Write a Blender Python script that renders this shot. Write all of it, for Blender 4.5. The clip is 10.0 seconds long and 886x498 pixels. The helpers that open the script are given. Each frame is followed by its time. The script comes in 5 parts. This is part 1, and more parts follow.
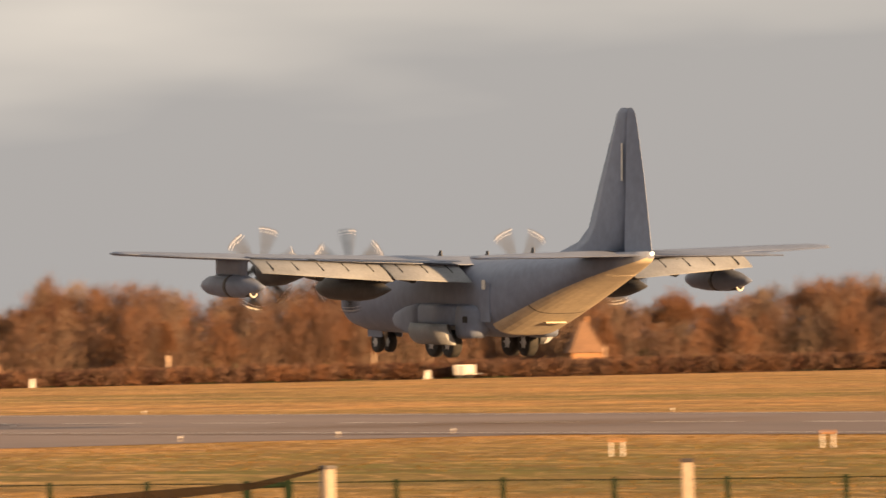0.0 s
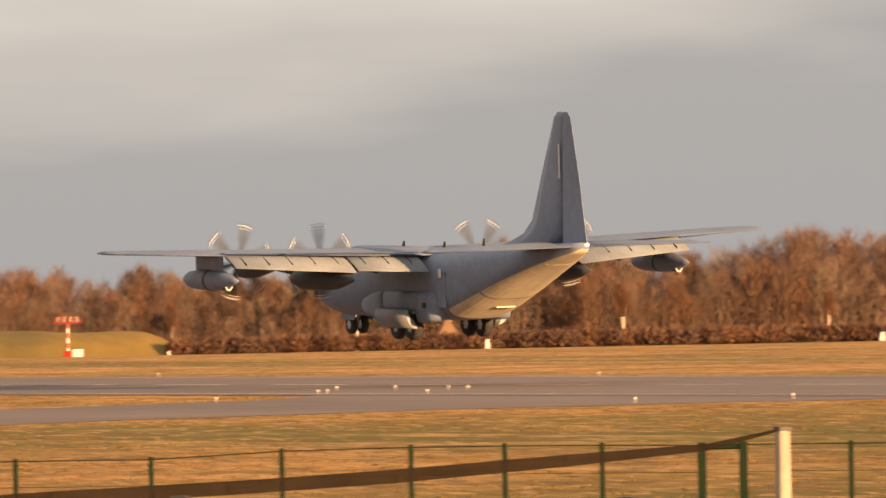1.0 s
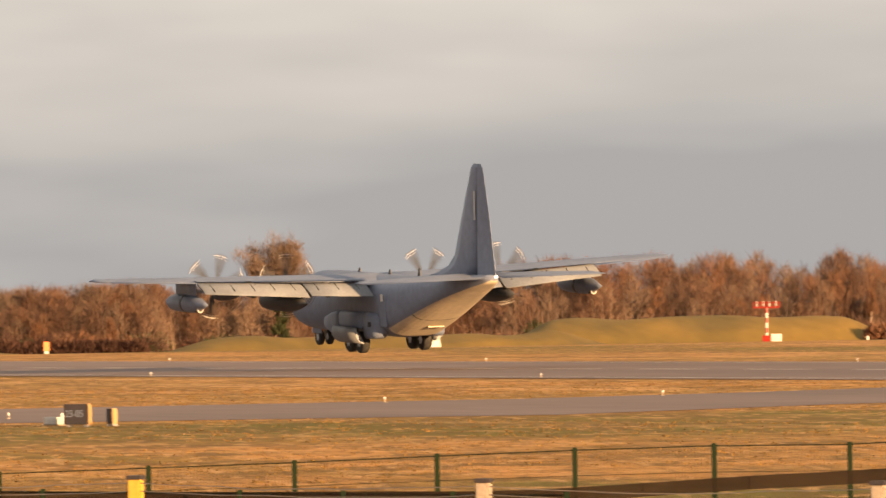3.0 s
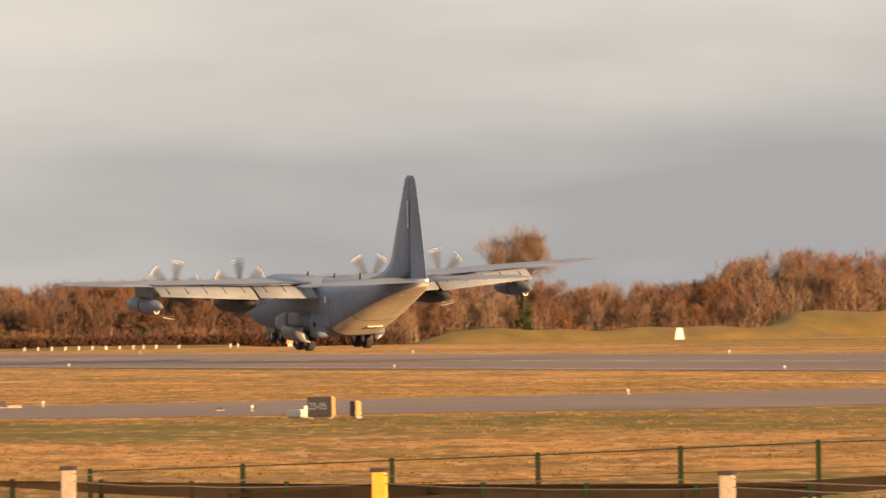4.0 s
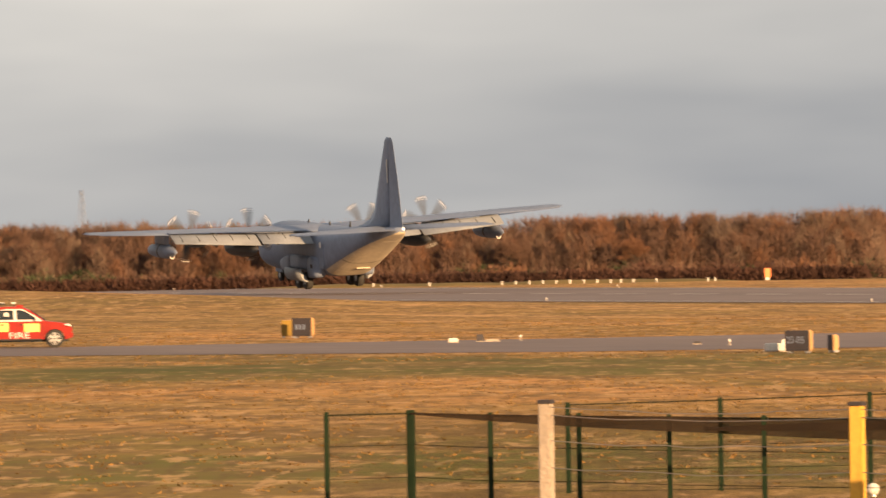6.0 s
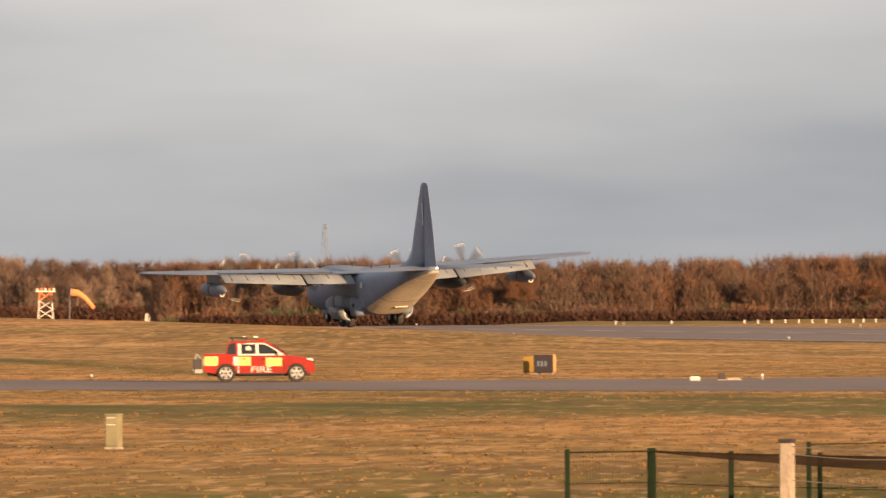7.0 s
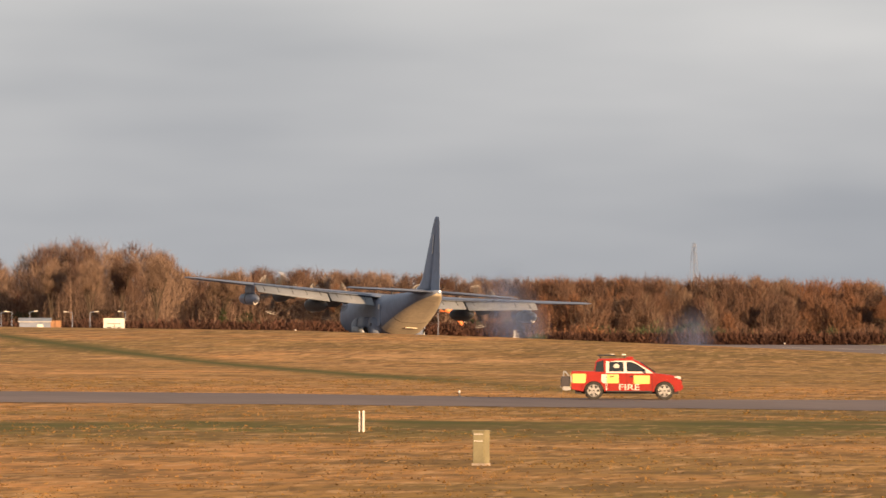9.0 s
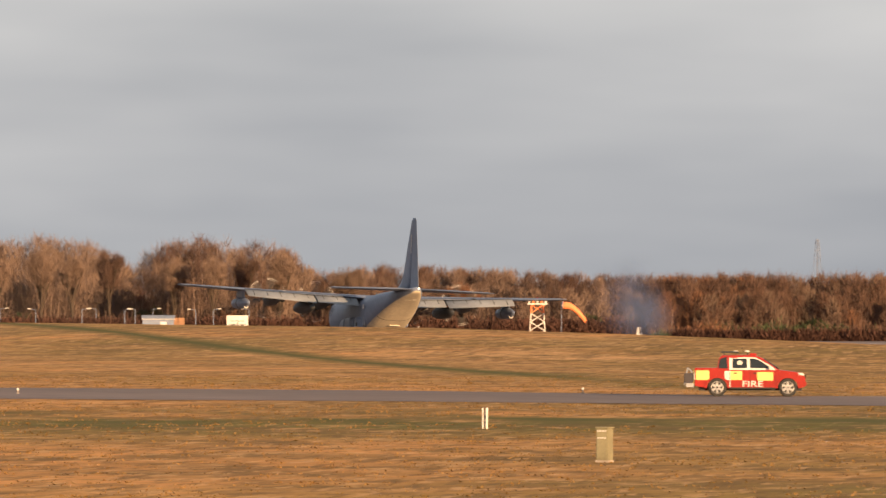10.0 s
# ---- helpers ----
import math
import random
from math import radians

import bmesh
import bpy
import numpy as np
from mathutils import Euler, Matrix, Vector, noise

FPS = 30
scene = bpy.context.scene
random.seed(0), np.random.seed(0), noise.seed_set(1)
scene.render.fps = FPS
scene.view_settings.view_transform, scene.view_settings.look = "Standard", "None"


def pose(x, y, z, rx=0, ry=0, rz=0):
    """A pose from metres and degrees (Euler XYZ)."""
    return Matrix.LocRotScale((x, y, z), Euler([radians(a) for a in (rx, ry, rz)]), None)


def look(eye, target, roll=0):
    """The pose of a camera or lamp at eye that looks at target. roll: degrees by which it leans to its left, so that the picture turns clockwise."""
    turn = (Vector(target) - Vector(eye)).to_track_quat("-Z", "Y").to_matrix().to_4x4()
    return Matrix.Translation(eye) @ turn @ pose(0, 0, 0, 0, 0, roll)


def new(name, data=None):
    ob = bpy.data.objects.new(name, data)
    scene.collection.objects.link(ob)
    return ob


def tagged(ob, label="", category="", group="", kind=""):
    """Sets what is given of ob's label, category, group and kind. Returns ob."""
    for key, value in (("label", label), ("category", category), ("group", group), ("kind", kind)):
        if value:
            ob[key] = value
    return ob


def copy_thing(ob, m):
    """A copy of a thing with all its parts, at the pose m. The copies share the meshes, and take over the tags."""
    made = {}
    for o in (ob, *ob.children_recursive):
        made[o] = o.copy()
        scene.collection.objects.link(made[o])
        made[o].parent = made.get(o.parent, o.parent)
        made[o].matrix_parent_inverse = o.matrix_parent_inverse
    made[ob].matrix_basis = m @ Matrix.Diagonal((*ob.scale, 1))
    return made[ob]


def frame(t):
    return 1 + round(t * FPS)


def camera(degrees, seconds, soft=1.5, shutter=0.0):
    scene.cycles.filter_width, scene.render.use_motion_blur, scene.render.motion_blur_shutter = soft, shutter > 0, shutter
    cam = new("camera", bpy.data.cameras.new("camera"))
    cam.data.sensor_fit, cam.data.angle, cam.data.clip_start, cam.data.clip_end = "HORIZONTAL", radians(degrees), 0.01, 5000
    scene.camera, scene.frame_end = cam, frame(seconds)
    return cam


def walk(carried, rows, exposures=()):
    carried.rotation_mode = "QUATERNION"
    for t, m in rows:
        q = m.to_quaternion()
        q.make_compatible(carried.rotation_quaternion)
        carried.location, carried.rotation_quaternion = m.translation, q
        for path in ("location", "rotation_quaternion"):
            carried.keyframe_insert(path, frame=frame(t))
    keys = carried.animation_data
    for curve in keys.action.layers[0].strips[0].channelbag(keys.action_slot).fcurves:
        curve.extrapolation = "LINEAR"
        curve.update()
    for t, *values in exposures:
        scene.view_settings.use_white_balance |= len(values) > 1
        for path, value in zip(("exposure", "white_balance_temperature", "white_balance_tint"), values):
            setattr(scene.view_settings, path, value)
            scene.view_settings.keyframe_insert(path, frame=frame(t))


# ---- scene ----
cam = camera(4.988, 10.0, shutter=0.3)
# seconds, heading clockwise from +y, pitch from straight down, lean
PATH = [
    (0.0, 29.1000, 90.4612, -1.113),
    (0.1, 28.7381, 90.4356, -1.110),
    (0.5, 27.7183, 90.3737, -1.076),
    (0.9, 26.7604, 90.2988, -0.995),
    (1.0, 26.5327, 90.2895, -0.990),
    (1.2, 26.0895, 90.2633, -0.974),
    (1.5, 25.4332, 90.2438, -0.940),
    (1.6, 25.1718, 90.2463, -0.938),
    (1.7, 24.9218, 90.2436, -0.937),
    (2.0, 24.1893, 90.2527, -0.923),
    (2.1, 23.9863, 90.2551, -0.919),
    (2.5, 23.3186, 90.2638, -0.848),
    (2.6, 23.1677, 90.2661, -0.850),
    (2.7, 23.0218, 90.2610, -0.851),
    (3.8, 21.4958, 90.2827, -0.923),
    (4.0, 21.2247, 90.2443, -0.913),
    (4.2, 20.9620, 90.2108, -0.908),
    (4.4, 20.7021, 90.1475, -0.903),
    (4.5, 20.5737, 90.1152, -0.902),
    (4.6, 20.4526, 90.0883, -0.900),
    (4.7, 20.3115, 90.0535, -0.898),
    (4.8, 20.1927, 90.0222, -0.896),
    (5.0, 19.9340, 89.9636, -0.882),
    (5.5, 19.2658, 89.8970, -0.893),
    (6.0, 18.5295, 89.9135, -0.895),
    (6.1, 18.3745, 89.9391, -0.889),
    (6.2, 18.2292, 89.9720, -0.883),
    (7.3, 16.8324, 90.1605, -0.115),
    (7.5, 16.6338, 90.1581, -0.032),
    (7.6, 16.5347, 90.1483, -0.012),
    (7.7, 16.4373, 90.1622, 0.007),
    (7.8, 16.3303, 90.1563, 0.026),
    (8.0, 16.1173, 90.1553, 0.102),
    (8.4, 15.6537, 90.1751, 0.156),
    (8.5, 15.5448, 90.1846, 0.159),
    (8.7, 15.3352, 90.2190, 0.173),
    (9.0, 15.0859, 90.2386, 0.205),
    (9.5, 14.7574, 90.2570, 0.167),
    (9.7, 14.6160, 90.2404, 0.158),
    (10.0, 14.3922, 90.2193, 0.138),
]
walk(cam, [(t, pose(0, 0, 4.5, p, 0, -a) @ pose(0, 0, 0, 0, 0, r)) for t, a, p, r in PATH],
     [(0.0, 2.13, 7450, 12), (2.5, 2.14, 7350, 12), (5.5, 2.04, 6900, 9), (7.3, 1.87, 6450, 10), (10.0, 1.77, 6300, 10)])

# ---- sky and sun ----
SUN_AZ, SUN_EL = 165.0, 8.0      # degrees, clockwise from +y
world = bpy.data.worlds.new("sky")
scene.world = world
world.use_nodes = True
wn, wl = world.node_tree.nodes, world.node_tree.links
wn.clear()
w_out, w_bg = wn.new("ShaderNodeOutputWorld"), wn.new("ShaderNodeBackground")
sky = wn.new("ShaderNodeTexSky")
sky.sky_type, sky.sun_disc = "NISHITA", False
sky.sun_elevation, sky.sun_rotation = radians(SUN_EL), radians(SUN_AZ)
sky.dust_density = 2.0
# a thin sheet of stratus over the clear sky
w_co, w_map = wn.new("ShaderNodeTexCoord"), wn.new("ShaderNodeMapping")
w_map.inputs["Scale"].default_value = (10, 10, 46)
w_no, w_ra = wn.new("ShaderNodeTexNoise"), wn.new("ShaderNodeValToRGB")
w_no.inputs["Scale"].default_value, w_no.inputs["Detail"].default_value = 1.0, 4.0
w_no.inputs["Roughness"].default_value = 0.45
w_ra.color_ramp.elements[0].position, w_ra.color_ramp.elements[0].color = 0.3, (4.5, 4.68, 5.1, 1)
w_ra.color_ramp.elements[1].position, w_ra.color_ramp.elements[1].color = 0.76, (9.75, 9.45, 9.1, 1)
w_mix = wn.new("ShaderNodeMix")
w_mix.data_type = "RGBA"
w_mix.inputs["Factor"].default_value = 0.86
wl.new(w_co.outputs["Generated"], w_map.inputs["Vector"])
wl.new(w_map.outputs["Vector"], w_no.inputs["Vector"])
w_sep, w_z, w_x, w_sum, w_sum2 = wn.new("ShaderNodeSeparateXYZ"), wn.new("ShaderNodeMapRange"), wn.new("ShaderNodeMapRange"), wn.new("ShaderNodeMath"), wn.new("ShaderNodeMath")
wl.new(w_co.outputs["Generated"], w_sep.inputs["Vector"])
wl.new(w_sep.outputs["Z"], w_z.inputs["Value"])
wl.new(w_sep.outputs["X"], w_x.inputs["Value"])
w_z.inputs["From Min"].default_value, w_z.inputs["From Max"].default_value = 0.0, 0.035
w_z.inputs["To Min"].default_value, w_z.inputs["To Max"].default_value = -0.1, 0.08
w_x.inputs["From Min"].default_value, w_x.inputs["From Max"].default_value = 0.2, 0.54
w_x.inputs["To Min"].default_value, w_x.inputs["To Max"].default_value = 0.12, -0.32
w_sum.operation = w_sum2.operation = "ADD"
wl.new(w_no.outputs["Fac"], w_sum.inputs[0])
wl.new(w_z.outputs["Result"], w_sum.inputs[1])
wl.new(w_sum.outputs[0], w_sum2.inputs[0])
wl.new(w_x.outputs["Result"], w_sum2.inputs[1])
wl.new(w_sum2.outputs[0], w_ra.inputs["Fac"])
wl.new(sky.outputs["Color"], w_mix.inputs["A"])
wl.new(w_ra.outputs["Color"], w_mix.inputs["B"])
wl.new(w_mix.outputs["Result"], w_bg.inputs["Color"])
w_bg.inputs["Strength"].default_value = 0.0226
wl.new(w_bg.outputs["Background"], w_out.inputs["Surface"])
sun_lamp = bpy.data.lights.new("sun", "SUN")
sun_lamp.energy, sun_lamp.angle, sun_lamp.color = 3.45, radians(0.6), (1.0, 0.62, 0.32)
sun = new("sun", sun_lamp)
sa, se = radians(SUN_AZ), radians(SUN_EL)
sun_way = Vector((math.sin(sa) * math.cos(se), math.cos(sa) * math.cos(se), math.sin(se)))
sun.matrix_world = look(sun_way * 100, (0, 0, 0))

# ---- materials ----
def material(name, colour, rough=0.8, second=None, scale=2.0, bump=0.0, bump_scale=20.0, metal=0.0, fine=None, stretch=(1, 1, 1), spread=0.0, alpha=1.0, coords="Object", detail=5.0, spec=0.3):
    """Base colour varied by a broad noise towards second and by a fine grain; spread varies it from object to object."""
    m = bpy.data.materials.new(name)
    m.use_nodes = True
    n, l = m.node_tree.nodes, m.node_tree.links
    b = n["Principled BSDF"]
    b.inputs["Roughness"].default_value, b.inputs["Metallic"].default_value, b.inputs["Alpha"].default_value = rough, metal, alpha
    b.inputs["Specular IOR Level"].default_value = spec
    co, mp = n.new("ShaderNodeTexCoord"), n.new("ShaderNodeMapping")
    mp.inputs["Scale"].default_value = stretch
    l.new(co.outputs[coords], mp.inputs["Vector"])
    no = n.new("ShaderNodeTexNoise")
    no.inputs["Scale"].default_value, no.inputs["Detail"].default_value = scale, detail
    l.new(mp.outputs["Vector"], no.inputs["Vector"])
    ra = n.new("ShaderNodeValToRGB")
    ra.color_ramp.elements[0].position, ra.color_ramp.elements[1].position = 0.35, 0.65
    ra.color_ramp.elements[0].color = (*colour, 1)
    ra.color_ramp.elements[1].color = (*(second or [c * 0.8 for c in colour]), 1)
    l.new(no.outputs["Fac"], ra.inputs["Fac"])
    last = ra.outputs["Color"]
    g = n.new("ShaderNodeTexNoise")
    g.inputs["Scale"].default_value, g.inputs["Detail"].default_value = fine or scale * 9, 3.0
    l.new(mp.outputs["Vector"], g.inputs["Vector"])
    hs = n.new("ShaderNodeHueSaturation")
    mr = n.new("ShaderNodeMapRange")
    mr.inputs["From Min"].default_value, mr.inputs["From Max"].default_value = 0.3, 0.7
    mr.inputs["To Min"].default_value, mr.inputs["To Max"].default_value = 0.9, 1.1
    l.new(g.outputs["Fac"], mr.inputs["Value"])
    l.new(mr.outputs["Result"], hs.inputs["Value"])
    l.new(last, hs.inputs["Color"])
    last = hs.outputs["Color"]
    if spread:
        oi, ge = n.new("ShaderNodeObjectInfo"), n.new("ShaderNodeNewGeometry")
        add, mr2, hs2 = n.new("ShaderNodeMath"), n.new("ShaderNodeMapRange"), n.new("ShaderNodeHueSaturation")
        add.operation = "ADD"
        l.new(oi.outputs["Random"], add.inputs[0])
        l.new(ge.outputs["Random Per Island"], add.inputs[1])
        mr2.inputs["From Max"].default_value = 2.0
        mr2.inputs["To Min"].default_value, mr2.inputs["To Max"].default_value = 1 - spread, 1 + spread
        l.new(add.outputs[0], mr2.inputs["Value"])
        l.new(mr2.outputs["Result"], hs2.inputs["Value"])
        l.new(last, hs2.inputs["Color"])
        last = hs2.outputs["Color"]
    l.new(last, b.inputs["Base Color"])
    if bump:
        bt, bp = n.new("ShaderNodeTexNoise"), n.new("ShaderNodeBump")
        bt.inputs["Scale"].default_value, bt.inputs["Detail"].default_value = bump_scale, 4.0
        l.new(mp.outputs["Vector"], bt.inputs["Vector"])
        l.new(bt.outputs["Fac"], bp.inputs["Height"])
        bp.inputs["Strength"].default_value, bp.inputs["Distance"].default_value = bump, 0.05
        l.new(bp.outputs["Normal"], b.inputs["Normal"])
    return m


def glowing(name, colour, strength):
    m = material(name, colour)
    b = m.node_tree.nodes["Principled BSDF"]
    b.inputs["Emission Color"].default_value, b.inputs["Emission Strength"].default_value = (*colour, 1), strength
    return m


def grass_material():
    """Winter grass: straw and ochre, greener where it lies damp, with mown streaks and tufts."""
    m = material("winter_grass", (0.62, 0.295, 0.092), 0.95, (0.45, 0.215, 0.066), 0.035, 0.6, 1.2, fine=0.55, detail=8.0)
    n, l = m.node_tree.nodes, m.node_tree.links
    b = n["Principled BSDF"]
    b.inputs["Specular IOR Level"].default_value = 0.1
    old = b.inputs["Base Color"].links[0].from_socket
    co, mp, no, ra = n.new("ShaderNodeTexCoord"), n.new("ShaderNodeMapping"), n.new("ShaderNodeTexNoise"), n.new("ShaderNodeValToRGB")
    mp.inputs["Scale"].default_value = (0.02, 0.014, 1)
    no.inputs["Scale"].default_value, no.inputs["Detail"].default_value, no.inputs["Roughness"].default_value = 1.0, 7.0, 0.6
    l.new(co.outputs["Object"], mp.inputs["Vector"])
    l.new(mp.outputs["Vector"], no.inputs["Vector"])
    # damp green bands lie along the taxiway and the ditch
    sep = n.new("ShaderNodeSeparateXYZ")
    l.new(co.outputs["Object"], sep.inputs["Vector"])

    def band(across, centre, half, most=0.3):
        a, c, d = n.new("ShaderNodeMath"), n.new("ShaderNodeMath"), n.new("ShaderNodeMapRange")
        a.operation, a.inputs[1].default_value = "SUBTRACT", centre
        c.operation = "ABSOLUTE"
        l.new(across, a.inputs[0])
        l.new(a.outputs[0], c.inputs[0])
        d.inputs["From Min"].default_value, d.inputs["From Max"].default_value = half, 0.0
        d.inputs["To Max"].default_value = most
        l.new(c.outputs[0], d.inputs["Value"])
        return d.outputs["Result"]

    # the ditch runs aslant
    sl, sl2 = n.new("ShaderNodeMath"), n.new("ShaderNodeMath")
    sl.operation, sl.inputs[1].default_value = "MULTIPLY", -7.19
    sl2.operation = "ADD"
    l.new(sep.outputs["X"], sl.inputs[0])
    l.new(sl.outputs[0], sl2.inputs[0])
    l.new(sep.outputs["Y"], sl2.inputs[1])
    total = no.outputs["Fac"]
    for value in (band(sep.outputs["Y"], 322.0, 34.0), band(sep.outputs["Y"], 190.0, 40.0), band(sl2.outputs[0], -463.8, 40.0, 0.2), band(sep.outputs["X"], 335.0, 34.0)):
        ad = n.new("ShaderNodeMath")
        ad.operation = "ADD"
        l.new(total, ad.inputs[0])
        l.new(value, ad.inputs[1])
        total = ad.outputs[0]
    # greener by the fence where the ground lies low
    lim, both, plus = n.new("ShaderNodeMapRange"), n.new("ShaderNodeMath"), n.new("ShaderNodeMath")
    lim.inputs["From Min"].default_value, lim.inputs["From Max"].default_value = 360.0, 290.0
    l.new(sep.outputs["Y"], lim.inputs["Value"])
    both.operation, plus.operation = "MULTIPLY", "ADD"
    l.new(lim.outputs["Result"], both.inputs[0])
    l.new(band(sep.outputs["X"], 150.0, 52.0), both.inputs[1])
    l.new(total, plus.inputs[0])
    l.new(both.outputs[0], plus.inputs[1])
    total = plus.outputs[0]
    ra.color_ramp.elements[0].position, ra.color_ramp.elements[1].position = 0.54, 0.78
    ra.color_ramp.elements[0].color, ra.color_ramp.elements[1].color = (0, 0, 0, 1), (1, 1, 1, 1)
    l.new(total, ra.inputs["Fac"])
    mx = n.new("ShaderNodeMix")
    mx.data_type = "RGBA"
    l.new(ra.outputs["Color"], mx.inputs["Factor"])
    l.new(old, mx.inputs["A"])
    mx.inputs["B"].default_value = (0.15, 0.125, 0.024, 1)
    # tussocks and mown streaks at three sizes, drawn out along the mowing
    last = mx.outputs["Result"]
    turn = n.new("ShaderNodeMapping")
    turn.inputs["Rotation"].default_value = (0, 0, radians(20))
    l.new(co.outputs["Object"], turn.inputs["Vector"])
    straight = co.outputs["Object"]
    # mown swathes run along the runway on its own side of the taxiway only
    beyond = n.new("ShaderNodeMapRange")
    beyond.inputs["From Min"].default_value, beyond.inputs["From Max"].default_value = 95.0, 150.0
    l.new(sep.outputs["X"], beyond.inputs["Value"])
    for way, sx, sy, lo, hi, much, dark in ((straight, 0.045, 0.0025, 0.5, 0.6, 0.5, (0.23, 0.155, 0.04, 1)), (straight, 0.11, 0.005, 0.52, 0.62, 0.75, (0.68, 0.37, 0.15, 1)), (straight, 0.2, 0.008, 0.53, 0.63, 0.6, (0.24, 0.14, 0.045, 1)),
                                            (turn.outputs["Vector"], 0.03, 0.016, 0.49, 0.62, 0.55, (0.23, 0.16, 0.04, 1)), (turn.outputs["Vector"], 0.08, 0.06, 0.5, 0.62, 0.6, (0.22, 0.12, 0.038, 1)), (turn.outputs["Vector"], 0.2, 0.12, 0.5, 0.6, 0.7, (0.2, 0.11, 0.035, 1)),
                                            (turn.outputs["Vector"], 0.7, 0.13, 0.52, 0.61, 0.62, (0.16, 0.092, 0.03, 1)), (turn.outputs["Vector"], 0.3, 0.16, 0.54, 0.64, 0.5, (0.62, 0.35, 0.14, 1)), (turn.outputs["Vector"], 2.2, 0.24, 0.51, 0.62, 0.58, (0.14, 0.08, 0.027, 1)), (turn.outputs["Vector"], 1.5, 0.2, 0.55, 0.64, 0.6, (0.66, 0.38, 0.16, 1))):
        mp2, no2, ra2, mx2 = n.new("ShaderNodeMapping"), n.new("ShaderNodeTexNoise"), n.new("ShaderNodeValToRGB"), n.new("ShaderNodeMix")
        mp2.inputs["Scale"].default_value = (sx, sy, 1)
        mp2.inputs["Location"].default_value = (sx * 37, sy * 91, 0)
        no2.inputs["Scale"].default_value, no2.inputs["Detail"].default_value, no2.inputs["Roughness"].default_value = 1.0, 4.0, 0.6
        l.new(way, mp2.inputs["Vector"])
        l.new(mp2.outputs["Vector"], no2.inputs["Vector"])
        ra2.color_ramp.elements[0].position, ra2.color_ramp.elements[1].position = lo, hi
        ra2.color_ramp.elements[0].color, ra2.color_ramp.elements[1].color = (0, 0, 0, 1), (much, much, much, 1)
        l.new(no2.outputs["Fac"], ra2.inputs["Fac"])
        mx2.data_type = "RGBA"
        if way is straight:
            out2 = n.new("ShaderNodeMath")
            out2.operation = "MULTIPLY"
            l.new(ra2.outputs["Color"], out2.inputs[0])
            l.new(beyond.outputs["Result"], out2.inputs[1])
            l.new(out2.outputs[0], mx2.inputs["Factor"])
        else:
            l.new(ra2.outputs["Color"], mx2.inputs["Factor"])
        l.new(last, mx2.inputs["A"])
        mx2.inputs["B"].default_value = dark
        last = mx2.outputs["Result"]
    # the ditch keeps its green
    wet = n.new("ShaderNodeMix")
    wet.data_type = "RGBA"
    away, only = n.new("ShaderNodeMapRange"), n.new("ShaderNodeMath")
    away.inputs["From Min"].default_value, away.inputs["From Max"].default_value = 430.0, 520.0
    l.new(sep.outputs["Y"], away.inputs["Value"])
    only.operation = "MULTIPLY"
    l.new(band(sl2.outputs[0], -463.8, 18.0, 1.0), only.inputs[0])
    l.new(away.outputs["Result"], only.inputs[1])
    # so do the verge of the taxiway and the hollow by the fence, in patches
    verge, patch, damp, sum1, sum2 = (n.new("ShaderNodeMath") for _ in range(5))
    hither, blotch = n.new("ShaderNodeMapRange"), n.new("ShaderNodeMapRange")
    hither.inputs["From Min"].default_value, hither.inputs["From Max"].default_value = 150.0, 105.0
    l.new(sep.outputs["X"], hither.inputs["Value"])
    blotch.inputs["From Min"].default_value, blotch.inputs["From Max"].default_value = 0.38, 0.62
    spots, spot_map = n.new("ShaderNodeTexNoise"), n.new("ShaderNodeMapping")
    spot_map.inputs["Scale"].default_value = (0.16, 0.05, 1)
    spots.inputs["Scale"].default_value, spots.inputs["Detail"].default_value = 1.0, 6.0
    l.new(co.outputs["Object"], spot_map.inputs["Vector"])
    l.new(spot_map.outputs["Vector"], spots.inputs["Vector"])
    l.new(spots.outputs["Fac"], blotch.inputs["Value"])
    verge.operation = patch.operation = damp.operation = "MULTIPLY"
    sum1.operation = sum2.operation = "ADD"
    l.new(band(sep.outputs["Y"], 338.0, 48.0, 1.0), verge.inputs[0])
    l.new(hither.outputs["Result"], verge.inputs[1])
    damp.inputs[1].default_value = 1.7
    l.new(both.outputs[0], damp.inputs[0])
    l.new(verge.outputs[0], sum1.inputs[0])
    l.new(damp.outputs[0], sum1.inputs[1])
    l.new(sum1.outputs[0], patch.inputs[0])
    l.new(blotch.outputs["Result"], patch.inputs[1])
    l.new(patch.outputs[0], sum2.inputs[0])
    l.new(only.outputs[0], sum2.inputs[1])
    sum2.use_clamp = True
    l.new(sum2.outputs[0], wet.inputs["Factor"])
    l.new(last, wet.inputs["A"])
    wet.inputs["B"].default_value = (0.092, 0.086, 0.02, 1)
    l.new(wet.outputs["Result"], b.inputs["Base Color"])
    return m


GRASS = grass_material()
STRAW = material("straw_tufts", (0.2, 0.112, 0.04), 0.95, (0.14, 0.088, 0.03), 0.06, fine=0.4, spread=0.25, spec=0.05)
BANK_GRASS = material("rough_bank_grass", (0.20, 0.125, 0.03), 0.95, (0.12, 0.085, 0.024), 0.12, 0.5, 1.5, fine=0.7, stretch=(1, 0.4, 1))
TARMAC = material("worn_tarmac", (0.2, 0.148, 0.128), 0.9, (0.15, 0.112, 0.1), 0.05, 0.3, 4.0, fine=0.6, stretch=(1, 0.25, 1))
MARKING = material("runway_paint", (0.62, 0.55, 0.48), 0.8, (0.4, 0.35, 0.3), 0.8)
GREY = material("grey_aircraft_paint", (0.158, 0.19, 0.262), 0.5, (0.134, 0.163, 0.23), 0.35, fine=2.2)
